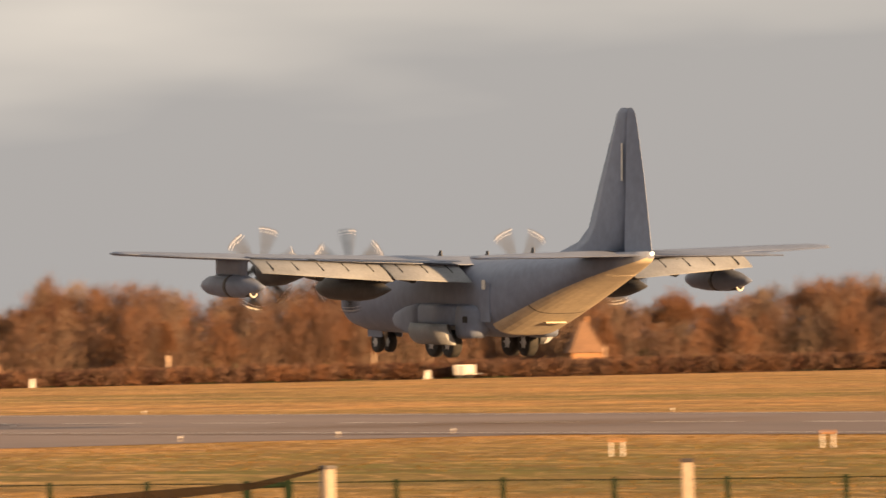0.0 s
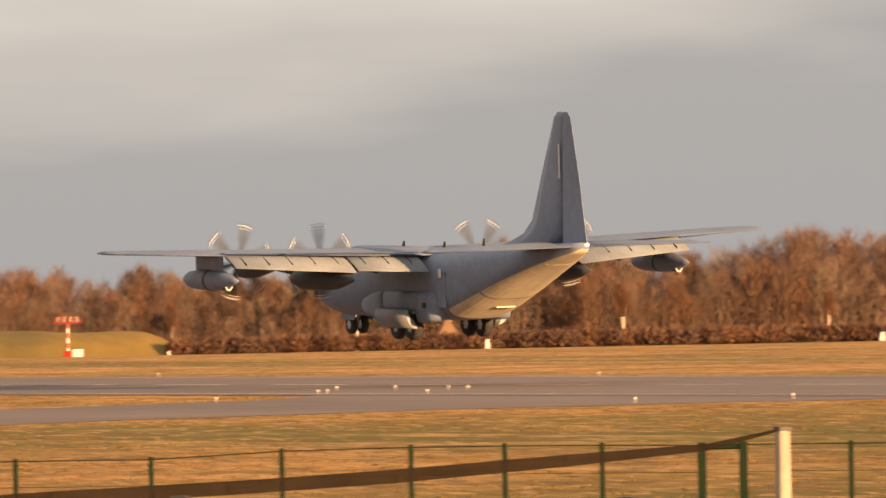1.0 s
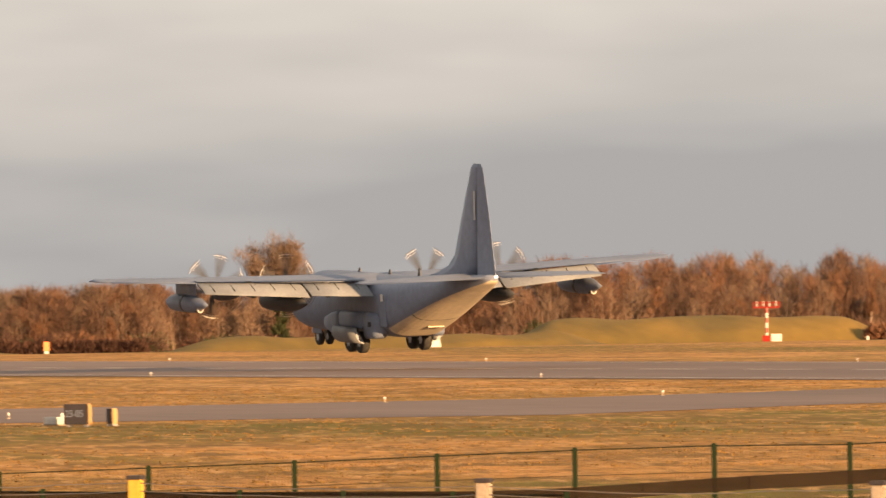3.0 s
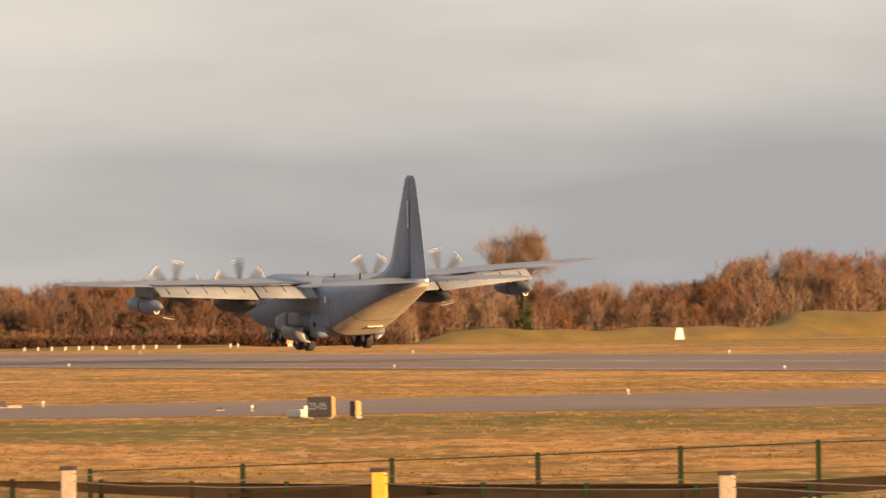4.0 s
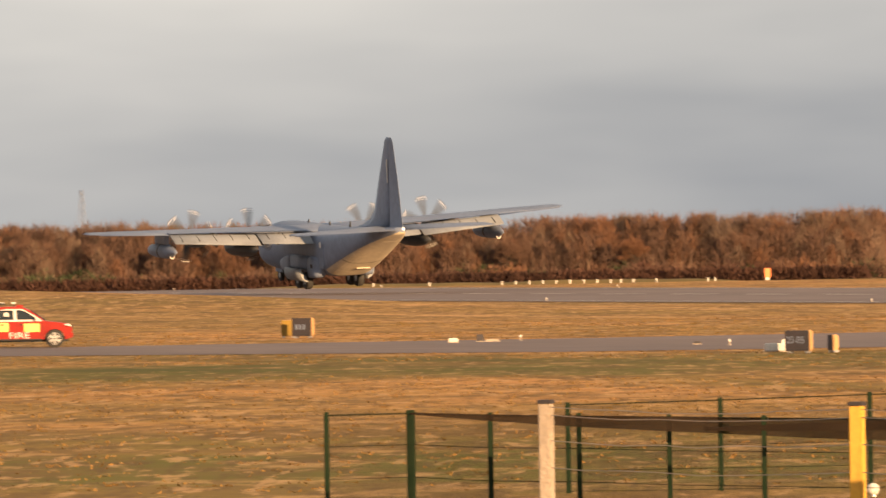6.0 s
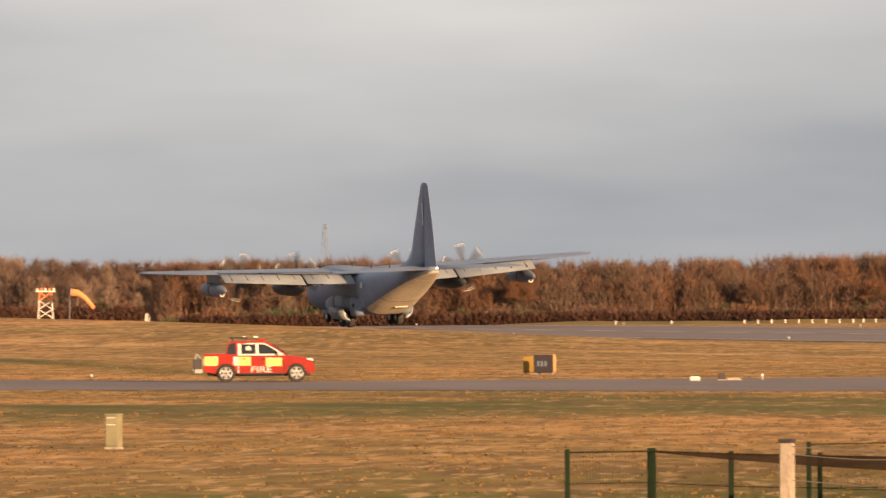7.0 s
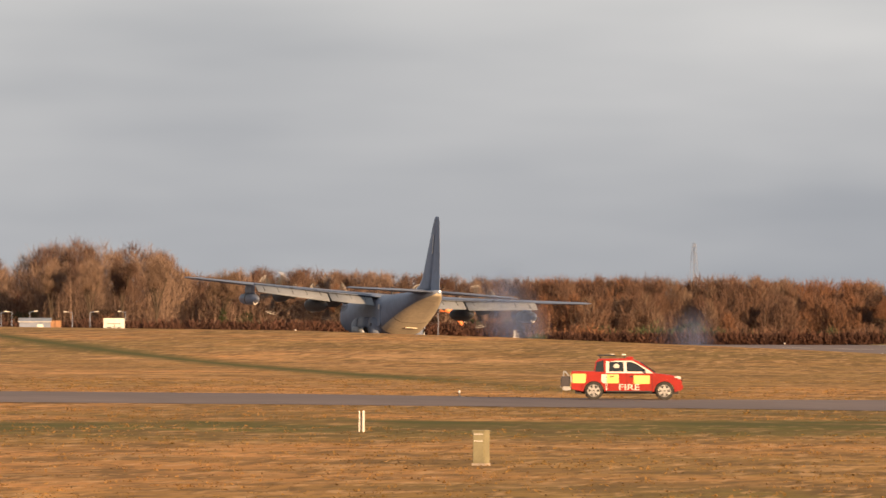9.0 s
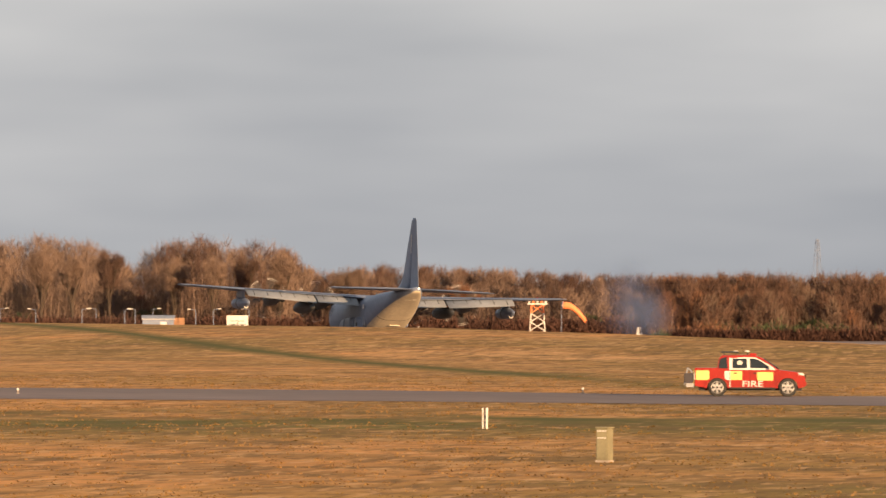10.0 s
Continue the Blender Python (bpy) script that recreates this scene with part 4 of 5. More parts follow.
        for x in (-0.95, -0.1, 0.95):
            part("door_seam", box(x, s * 0.905, 0.5, 0.012, 0.012, 0.6), SHADOW_GAP, t)
        for x in (-0.82, 0.0):
            part("door_handle", box(x + 0.1, s * 0.91, 0.96, 0.16, 0.04, 0.045, 0.01), SHADOW_GAP, t, "black door handle")
        part("mirror", box(0.72, s * 0.98, 1.14, 0.1, 0.18, 0.15, 0.03), WHITE, t, "pale door mirror")
        part("side_step", box(0, s * 0.9, 0.33, 1.9, 0.14, 0.06, 0.02), SHADOW_GAP, t)
        for cx in (-1.47, 1.47):
            bm = loft([[(x, s * y, z) for x, z in [(cx + r * math.cos(math.pi * k / 10), 0.36 + r * math.sin(math.pi * k / 10)) for k in range(11)] + [(cx + q * math.cos(math.pi * k / 10), 0.36 + q * math.sin(math.pi * k / 10)) for k in range(10, -1, -1)]] for r, q, y in ((0.52, 0.43, 0.86), (0.52, 0.43, 0.935))])
            part("wheel_arch_flare", bm, RED, t)
            w = base("wheel")
            w.parent = t
            w.matrix_basis = pose(cx, s * 0.8, 0.39, 0, 0, 90)
            bm = loft([[(px, rr * math.cos(2 * math.pi * i / 24), rr * math.sin(2 * math.pi * i / 24)) for i in range(24)] for px, rr in ((-0.12, 0.25), (-0.12, 0.36), (-0.09, 0.39), (0.09, 0.39), (0.12, 0.36), (0.12, 0.25))])
            part("tyre", bm, RUBBER, w, "black tyre", True)
            bm = tube((-0.1, 0, 0), (0.1, 0, 0), 0.255, n=24)
            part("rim", bm, RUBBER, w)
            bm = bmesh.new()
            for k in range(6):
                a = math.pi * k / 3
                for q in (s,):
                    box(q * 0.115, 0, 0.03, 0.03, 0.11, 0.22, 0.01, bm=bm, m=Matrix.Rotation(a, 4, "X"))
            for k in range(24):
                a, b = 2 * math.pi * k / 24, 2 * math.pi * (k + 1) / 24
                tube((s * 0.115, 0.245 * math.cos(a), 0.245 * math.sin(a)), (s * 0.115, 0.245 * math.cos(b), 0.245 * math.sin(b)), 0.018, n=5, bm=bm)
            part("spokes", bm, METAL, w, "silver six-spoke alloy")
    # lettering on the viewer's side
    cu = bpy.data.curves.new("lettering", "FONT")
    cu.body, cu.size, cu.extrude, cu.align_x = "FIRE", 0.34, 0.004, "CENTER"
    tmp = new("lettering", cu)
    me = bpy.data.meshes.new_from_object(tmp.evaluated_get(bpy.context.evaluated_depsgraph_get()))
    bpy.data.objects.remove(tmp)
    me.materials.append(WHITE)
    lt = new("lettering", me)
    lt.parent = t
    lt.matrix_basis = pose(0.0, -0.915, 0.42, 90) @ Matrix.Diagonal((1.45, 1.05, 1, 1))
    lt["label"] = "pale FIRE lettering on the doors"
    # pale star badge on the rear window
    bm = bmesh.new()
    for k in range(4):
        box(0, 0, -0.11, 0.07, 0.01, 0.22, bm=bm, m=Matrix.Rotation(math.pi * k / 4, 4, "Y"))
    part("badge", bm, WHITE, t, "white star badge").matrix_basis = pose(-0.53, -0.81, 1.4)
    part("windscreen", side([(0.46, 1.57), (1.08, 1.14), (1.11, 1.17), (0.49, 1.6)], -0.68, 0.68), GLASS, t)
    part("rear_screen", side([(-1.46, 1.16), (-1.37, 1.48), (-1.39, 1.5), (-1.49, 1.17)], -0.6, 0.6), GLASS, t)
    part("light_bar", box(-0.95, 0, 1.82, 0.8, 1.1, 0.07, 0.03), SHADOW_GAP, t, "dark roof light bar")
    for x in (-0.7, -0.22):
        part("beacon", box(x, -0.3, 1.86, 0.2, 0.3, 0.06, 0.02), WHITE, t, "pale roof beacon")
    for x in (-1.2, -0.2):
        part("bar_foot", box(x, 0, 1.7, 0.06, 0.9, 0.14), SHADOW_GAP, t)
    part("lamp_pod", box(0.02, -0.2, 1.71, 0.3, 0.6, 0.1, 0.02), RED, t)
    part("headlight", box(2.0, -0.72, 0.84, 0.3, 0.36, 0.15, 0.04), WHITE, t, "clear headlight")
    part("headlight", box(2.0, 0.72, 0.84, 0.3, 0.36, 0.15, 0.04), WHITE, t, "clear headlight")
    part("front_bumper", box(2.14, 0, 0.4, 0.2, 1.75, 0.28, 0.06), RED, t)
    part("grille", box(2.2, 0, 0.72, 0.04, 0.8, 0.2, 0.02), SHADOW_GAP, t)
    part("tailgate", box(-2.43, 0, 0.52, 0.05, 1.7, 0.62, 0.02), YELLOW, t, "chevron-marked tailgate")
    for k in range(4):
        part("chevron", box(-2.46, -0.66 + 0.42 * k, 0.56, 0.012, 0.16, 0.48, m=None), SIGN_BLACK, t)
    part("rear_bumper", box(-2.6, 0, 0.4, 0.36, 1.7, 0.16, 0.03), METAL, t, "grey rear bumper")
    part("rear_rack", box(-2.66, -0.2, 0.56, 0.38, 1.3, 0.42, 0.03), SIGN_BLACK, t, "dark rear equipment rack")
    for y in (-0.75, 0.35):
        part("rack_bar", tube((-2.84, y, 0.5), (-2.7, y, 1.2), 0.03, n=6), METAL, t, "grey rack bar")
        part("rack_bar", tube((-2.5, y, 1.0), (-2.7, y, 1.2), 0.03, n=6), METAL, t)
    for s in (-1, 1):
        part("tail_lamp", box(-2.4, s * 0.84, 0.7, 0.08, 0.12, 0.32, 0.02), WHITE, t)
    part("underbody", box(-0.1, 0, 0.26, 4.3, 1.3, 0.2), SHADOW_GAP, t)
    part("aerial", tube((-0.35, 0.2, 1.7), (-0.45, 0.2, 2.05), 0.008, n=4), SHADOW_GAP, t)
    return t


truck()


# ---- the far side: banks, hedges, masts, woods ----
def bank(b0, b1, r, h, depth, label, rough=0.15, seed=1):
    """A long grassed earth bank between two bearings."""
    n, m = 60, 12
    bm = bmesh.new()
    grid = {}
    for i in range(n + 1):
        f = i / n
        b = b0 + (b1 - b0) * f
        end = min(1, f / 0.16, (1 - f) / 0.16)
        end = end * end * (3 - 2 * end)
        for j in range(m + 1):
            g = j / m
            prof = math.sin(math.pi * g) ** 0.8
            x, y, _ = at(b, r + depth * g, 0)
            z = h * end * prof * (1 + rough * noise.noise(Vector((x * 0.16, y * 0.16, seed)))) - 0.02
            grid[i, j] = bm.verts.new((x, y, z + height(x, y)))
    for i in range(n):
        for j in range(m):
            bm.faces.new((grid[i, j], grid[i, j + 1], grid[i + 1, j + 1], grid[i + 1, j]))
    bmesh.ops.recalc_face_normals(bm, faces=bm.faces[:])
    tagged(link("grass_bank", bm, BANK_GRASS, smooth=True), label, "bank", kind="structure")


bank(22.85, 25.2, 990, 2.7, 22, "rounded grass-covered earth bank", 0.15, 1)
bank(20.92, 23.6, 975, 1.35, 14, "low uneven grassy bank beside the runway", 0.45, 4)
bank(17.2, 20.4, 955, 0.5, 8, "low rough grass bank before the wood", 0.4, 7)


def triangles(name, co, mats, mi, parent=None):
    """One mesh of loose triangles from an array of corners."""
    me = bpy.data.meshes.new(name)
    k = len(mi)
    me.vertices.add(3 * k), me.loops.add(3 * k), me.polygons.add(k)
    me.vertices.foreach_set("co", co.astype(np.float32).ravel())
    me.loops.foreach_set("vertex_index", np.arange(3 * k, dtype=np.int32))
    me.polygons.foreach_set("loop_start", np.arange(0, 3 * k, 3, dtype=np.int32))
    for m in mats:
        me.materials.append(m)
    me.polygons.foreach_set("material_index", mi.astype(np.int32))
    me.update()
    me.validate()
    ob = new(name, me)
    if parent:
        ob.parent = parent
    return ob


def twig_mesh(name, clumps, mats, parent=None):
    """Clumps of thin twigs: rows of x, y, ground, radius, height, count, material, spread; each twig is a slim tapering spike."""
    co, mi = [], []
    for x, y, g, rad, h, count, mat, wide in clumps:
        a = np.random.rand(count) * 2 * math.pi
        u = np.random.rand(count)
        el = np.arccos(1 - u * 1.05)                          # from upright to level
        rr = 0.35 + 0.65 * np.random.rand(count) ** 0.6
        lump = 0.8 + 0.2 * np.sin(a * 3 + x) * np.sin(el * 5 + y)
        d = np.stack([np.sin(el) * np.cos(a) * rad, np.sin(el) * np.sin(a) * rad, np.maximum(np.cos(el), -0.05) * h * 0.62], 1) * (rr * lump)[:, None]
        p = d + [x, y, g + h * 0.36]
        p[:, 2] = np.maximum(p[:, 2], g + 0.1)
        grow = d / np.maximum(np.linalg.norm(d, axis=1, keepdims=True), 1e-3)
        grow = grow * 0.7 + np.random.randn(count, 3) * 0.35
        grow[:, 2] = np.abs(grow[:, 2]) + 0.55
        grow /= np.linalg.norm(grow, axis=1, keepdims=True)
        ln = np.maximum((0.05 + 0.09 * np.random.rand(count)) * h, 0.5)[:, None]
        side = np.cross(grow, np.random.randn(count, 3))
        side /= np.linalg.norm(side, axis=1, keepdims=True)
        wd = (0.5 + np.random.rand(count))[:, None] * wide
        tri = np.stack([p - side * wd, p + side * wd, p + grow * ln], 1)
        co.append(tri.reshape(-1, 3))
        mi.append(np.full(count, mat))
    return triangles(name, np.concatenate(co), mats, np.concatenate(mi), parent)


WOOD = (TWIG, TWIG_RED, TWIG_GREY, IVY, HEDGE)
# tops of the wood above eye level by bearing, in ten-thousandths of the distance
FAR_TOPS = ((9.5, 42), (11.9, 42), (12.09, 46), (12.41, 41), (12.58, 22), (12.68, 22), (12.76, 38), (12.98, 46), (13.3, 45), (13.5, 37), (13.63, 16), (13.8, 13), (14.0, 19), (14.35, 19), (14.63, 16), (15.08, 12), (15.4, 11), (15.65, 9), (16.3, 12))
MID_TOPS = ((15.5, 9), (16.3, 12), (16.9, 11), (17.4, 8), (17.8, 8), (18.4, 9), (18.9, 10.6), (19.5, 13), (20.0, 12), (20.34, 11), (20.8, 16), (21.04, 15), (21.2, 9), (21.5, 10))
NEAR_TOPS = ((20.5, 11), (21.0, 15), (21.2, 9), (21.45, 12), (21.9, 8), (22.0, 1), (22.15, 6), (22.5, 3), (22.7, 8), (22.88, 25), (23.2, 33), (23.45, 30), (23.7, 36), (24.0, 32), (24.4, 36), (24.57, 18), (24.8, 36), (25.0, 28), (25.3, 22), (25.6, 24), (25.83, 33), (26.0, 34), (26.15, 46),
             (26.31, 33), (26.47, 22), (26.63, 24), (26.75, 44), (26.89, 58), (27.05, 49), (27.46, 48), (27.7, 36), (28.1, 44), (28.5, 60), (28.75, 62), (28.93, 56), (29.2, 49), (29.9, 42), (30.1, 30), (30.42, 15), (30.61, 18), (30.86, 31), (31.15, 43), (31.5, 43), (34, 38))


def crown_mesh(name, crowns, mats):
    """Winter crowns from the ground up: rows of x, y, ground, radius, height, count, material, thickness; fine twigs that mostly strive upwards, and a few bare stems."""
    co, mi = [], []
    for x, y, g, rad, h, count, mat, wide in crowns:
        f = np.random.rand(count) ** 0.85
        belly = rad * (0.5 + 0.5 * np.sin(math.pi * np.clip(f, 0, 1) ** 0.75)) * np.sqrt(np.clip(1.02 - f ** 3, 0.02, 1))
        a = np.random.rand(count) * 2 * math.pi
        q = np.sqrt(np.random.rand(count)) * belly * (0.82 + 0.18 * np.sin(3 * a + x) * np.cos(7 * f + y))
        p = np.stack([x + q * np.cos(a), y + q * np.sin(a), g + f * h * 0.93], 1)
        grow = np.stack([np.cos(a) * 0.38, np.sin(a) * 0.38, np.full(count, 0.95)], 1) + np.random.randn(count, 3) * 0.3
        grow /= np.linalg.norm(grow, axis=1, keepdims=True)
        ln = (0.45 + 0.11 * h * np.random.rand(count))[:, None]
        side = np.cross(grow, np.random.randn(count, 3))
        side /= np.linalg.norm(side, axis=1, keepdims=True)
        wd = (0.5 + np.random.rand(count))[:, None] * wide
        co.append(np.stack([p - side * wd, p + side * wd, p + grow * ln], 1).reshape(-1, 3))
        mi.append(np.full(count, mat))
        stems = 3
        sx, sy = x + np.random.randn(stems) * rad * 0.4, y + np.random.randn(stems) * rad * 0.4
        sw, top = 0.03 + 0.06 * np.random.rand(stems), h * np.random.uniform(0.6, 0.92, stems)
        lean = np.random.randn(stems) * 0.05 * h
        gz = np.full(stems, g)
        co.append(np.stack([np.stack([sx - sw, sy - sw, gz], 1), np.stack([sx + sw, sy - sw, gz], 1), np.stack([sx + lean, sy, gz + top], 1)], 1).reshape(-1, 3))
        mi.append(np.full(stems, 2 if mat != 3 else 4))
    return triangles(name, np.concatenate(co), mats, np.concatenate(mi))


def wood(b0, b1, r0, depth, count, twigs, seed, tops, russet=0.32):
    rnd = random.Random(seed)
    rows = []
    for k in range(count):
        b = rnd.uniform(b0, b1)
        back = rnd.random()
        r = r0 + depth * back
        x, y, g = at(b, r)
        top = 4.5 + along(tops, b) * 1e-4 * r - g
        h = max(2.0, top * (rnd.uniform(0.5, 0.85) if back < 0.3 else rnd.uniform(0.85, 1.1)))
        rad = min(rnd.uniform(0.28, 0.5) * h, 3.2)
        # kinds of shrub grow in drifts
        pick = min(0.999, max(0.0, 0.5 + 0.75 * noise.noise(Vector((b * 2.4, seed, 0))) + rnd.uniform(-0.33, 0.33)))
        if b < 12.5:
            pick = pick * 0.2 + 0.68
        mat = 1 if pick < russet else 0 if pick < 0.66 else 2 if pick < 0.9 else 4 if pick < 0.96 else 3
        if mat == 3:
            h *= 0.45
        rows.append((x, y, g - 0.1, rad, h, int(twigs * (0.6 + 0.6 * rnd.random())), mat, 0.026 if mat != 3 else 0.08))
    return rows


np.random.seed(7)
near_wood = crown_mesh("woodland", wood(20.6, 34.0, 1040, 30, 1900, 470, 1, NEAR_TOPS), WOOD)
tagged(near_wood, "belt of bare russet and brown winter shrubs and trees", "woodland", kind="stuff")
far_wood = crown_mesh("woodland", wood(9.5, 16.2, 1240, 40, 1250, 540, 2, FAR_TOPS, 0.2), (TWIG_FAR, TWIG_TAN, TWIG_TAN, IVY, HEDGE))
tagged(far_wood, "distant belt of bare brown winter woodland", "woodland", kind="stuff")
mid_wood = crown_mesh("woodland", wood(15.6, 20.98, 985, 30, 1200, 540, 9, MID_TOPS, 0.25), WOOD)
tagged(mid_wood, "dense belt of bare brown winter woodland beyond the runway", "woodland", kind="stuff")


def undergrowth(b0, b1, r, h, count, seed):
    """Low dark scrub along the foot of the wood."""
    rnd = random.Random(seed)
    rows = []
    for k in range(count):
        b = b0 + (b1 - b0) * (k + rnd.random()) / count
        x, y, g = at(b, r + rnd.uniform(-4, 4))
        hh = h * rnd.uniform(0.6, 1.25)
        rows.append((x, y, g - 0.8, hh * rnd.uniform(0.6, 1.0), hh, 420, rnd.choice((0, 0, 1, 4, 4, 3)), 0.045))
    tagged(twig_mesh("undergrowth", rows, WOOD), "dark tangled scrub at the foot of the wood", "scrub", kind="stuff")


undergrowth(20.6, 34.0, 1033, 2.6, 230, 41)
undergrowth(15.6, 20.95, 979, 2.8, 124, 42)
undergrowth(9.5, 16.2, 1232, 3.0, 120, 43)


def hedge(b0, b1, r0, r1, h, count, seed, label, mats=(4,)):
    rnd = random.Random(seed)
    rows = []
    for k in range(count):
        f = (k + rnd.random()) / count
        x, y, g = at(b0 + (b1 - b0) * f, r0 + (r1 - r0) * f + rnd.uniform(0, 1.4))
        rows.append((x, y, g - 0.65, 0.95, 0.65 + h * rnd.uniform(0.97, 1.03), 150, rnd.choice(mats), 0.08))
    tagged(twig_mesh("hedge", rows, WOOD), label, "hedge", kind="stuff")


hedge(25.0, 34.0, 990, 985, 1.8, 800, 3, "clipped red-brown winter hedge behind the grass", (4, 0, 0, 1))
hedge(15.7, 20.9, 968, 960, 1.5, 260, 5, "dark rough hedge before the wood")
hedge(9.5, 16.0, 1185, 1180, 2.4, 260, 6, "dark rough hedge before the distant wood")


# single trees that stand out of the wood
def bare_tree(seed, h, spread_, lean, bark, twig, limbs=7, ivy=False, upright=0.0):
    rnd = random.Random(seed)
    np.random.seed(seed)
    tree = base("bare_tree")
    bm = bmesh.new()
    ends = []

    def grow(p, way, length, r, depth):
        q = p + way * length
        tube(p, q, r, r * 0.62, 5 if depth else 8, bm)
        if depth >= 4:
            ends.append((q, way, length))
            return
        for k in range(3 if depth else limbs):
            f = rnd.uniform(0.45, 1.0) if depth == 0 else rnd.uniform(0.6, 1.0)
            a = rnd.uniform(0, 2 * math.pi)
            tilt = rnd.uniform(0.35, 0.85) * spread_
            out = Vector((math.cos(a), math.sin(a), 0))
            w = (way * math.cos(tilt) + out * math.sin(tilt) + Vector((0, 0, upright))).normalized()
            grow(p + way * length * f, w, length * rnd.uniform(0.45, 0.68), r * 0.5, depth + 1)

    grow(Vector((0, 0, -0.1)), Vector((lean, 0, 1)).normalized(), h * 0.46, h * 0.022, 0)
    part("trunk", bm, bark, tree, "trunk with bare limbs")
    rows = []
    for q, way, length in ends:
        rows.append((q.x, q.y, q.z - length * 0.6, length * 1.1, length * 2.4, 44, 0, 0.013))
    rows.append((0, 0, h * 0.3, h * (0.17 if upright else 0.32), h * 0.72, 2000, 0, 0.013))
    if not upright:
        rows.append((0, 0, h * 0.4, h * 0.3, h * 0.62, 3600, 0, 0.012))
    twig_mesh("crown", rows, (twig,), tree)["label"] = "crown of fine bare twigs"
    if ivy:
        rows = [(rnd.gauss(0, 0.2), rnd.gauss(0, 0.2), z * h * 0.09, 0.95 - 0.17 * z, h * 0.18, 260, 0, 0.09) for z in range(4)]
        twig_mesh("ivy", rows, (IVY,), tree)["label"] = "dark ivy up the trunk"
    return tree


SPECIES = [bare_tree(11, 10.9, 0.7, 0.0, BARK, TWIG_GREY, 9, True), bare_tree(12, 9.5, 0.95, -0.05, BARK, TWIG_RED, 8), bare_tree(13, 9.0, 0.8, 0.04, BARK, TWIG, 8, True),
           bare_tree(14, 10.5, 0.55, 0.0, BARK, TWIG_TAN, 9, False, 0.5), bare_tree(15, 9.5, 0.5, 0.02, BARK, TWIG_FAR, 9, False, 0.5), bare_tree(16, 7.5, 0.28, 0.0, BIRCH, TWIG_RED, 6, False, 0.6)]
LABELS = ("broad bare grey-brown tree with an ivy-clad trunk", "bare russet-crowned winter tree", "bare brown winter tree with ivy", "tall upright bare grey tree", "tall upright bare brown tree", "pale-stemmed birch with russet twigs")
GROUPS = ("solitary trees", "russet trees", "brown trees", "upright grey trees", "upright brown trees", "birches")
for ob, lab, gr in zip(SPECIES, LABELS, GROUPS):
    tagged(ob, lab, "tree", gr)
PLACES = ((0, 21.67, 1028, 1.12), (0, 25.88, 1050, 0.8), (0, 29.6, 1060, 0.95), (0, 32.3, 1050, 0.9), (1, 26.13, 1045, 0.98), (1, 26.9, 1052, 1.15), (1, 30.4, 1050, 0.98), (1, 25.2, 1055, 0.82), (1, 31.2, 1055, 1.0),
          (2, 26.65, 1050, 0.95), (2, 24.75, 1060, 0.85), (2, 29.0, 1052, 0.9), (2, 28.2, 1054, 0.75), (2, 31.8, 1050, 1.0), (2, 22.9, 1062, 0.72), (2, 20.2, 990, 0.55),
          (5, 27.54, 1034, 0.85), (5, 25.0, 1040, 0.7), (5, 30.0, 1040, 0.8), (5, 28.7, 1038, 0.7), (0, 21.25, 1120, 0.62), (0, 13.85, 1215, 0.75), (1, 17.6, 985, 0.56), (2, 18.9, 985, 0.54), (2, 16.3, 990, 0.56), (1, 14.5, 1235, 0.68), (1, 19.6, 985, 0.52))
rnd = random.Random(21)
PLACES += tuple((3 if b < 12.35 else rnd.choice((3, 4, 4)), b + rnd.uniform(-0.03, 0.03), 1205 + rnd.uniform(0, 25), rnd.uniform(0.88, 1.02)) for b in [10.9 + 0.2 * k for k in range(14)] if not 12.52 < b < 12.74)
used = set()
for s, b, r, size in PLACES:
    x, y, g = at(b, r)
    m = pose(x, y, g, 0, 0, rnd.uniform(0, 360)) @ Matrix.Diagonal((size, size, size, 1))
    if s in used:
        ob = copy_thing(SPECIES[s], m)
        ob.scale = (size,) * 3
    else:
        SPECIES[s].matrix_basis = m
        used.add(s)

# masts and huts
mast = stand("localiser_mast", 24.412, 962)
tagged(mast, "red and white banded mast with a crossbar aerial", "mast")
for k in range(6):
    part("band", tube((0, 0, 0.4 + 0.47 * k), (0, 0, 0.87 + 0.47 * k), 0.13, n=8), RED if k % 2 else WHITE, mast, "red band" if k % 2 else "white band")
part("crossbar", box(0, 0, 3.2, 2.5, 0.14, 0.14, 0.02), RED, mast)
part("crossbar", box(0, 0, 3.66, 2.5, 0.08, 0.08, 0.02), RED, mast)
for k in range(9):
    part("aerial_rod", tube((-1.2 + 0.3 * k, 0, 3.2), (-1.2 + 0.3 * k, 0, 3.85), 0.05, n=5), WHITE if k % 2 else RED, mast)
part("hut", box(0.9, 0, 0, 1.0, 1.0, 0.75, 0.03), WHITE, mast, "white equipment hut")
part("hut", box(-0.05, -0.2, 0, 0.75, 1.0, 0.62, 0.03), RED, mast, "red equipment hut")

red = stand("red_marker", 20.355, 934)
tagged(red, "orange-red marker box on a white foot", "marker")
part("foot", box(0, 0, 0, 0.4, 0.4, 0.3, 0.03), WHITE, red)
part("box", box(0, 0, 0.3, 0.55, 0.4, 0.85, 0.03), ORANGE, red)
for b, r, h in ((13.56, 1080, 1.3), (14.256, 1090, 1.3), (12.19, 1085, 1.6)):
    thing = stand("marker_pole", b, r)
    tagged(thing, "thin red marker pole with a pale cap", "marker", "marker poles")
    part("pole", tube((0, 0, 0), (0, 0, h), 0.07 if b > 13 else 0.4, n=8), RED, thing)
    part("cap", tube((0, 0, h), (0, 0, h + 0.15), 0.09, n=8), WHITE, thing)

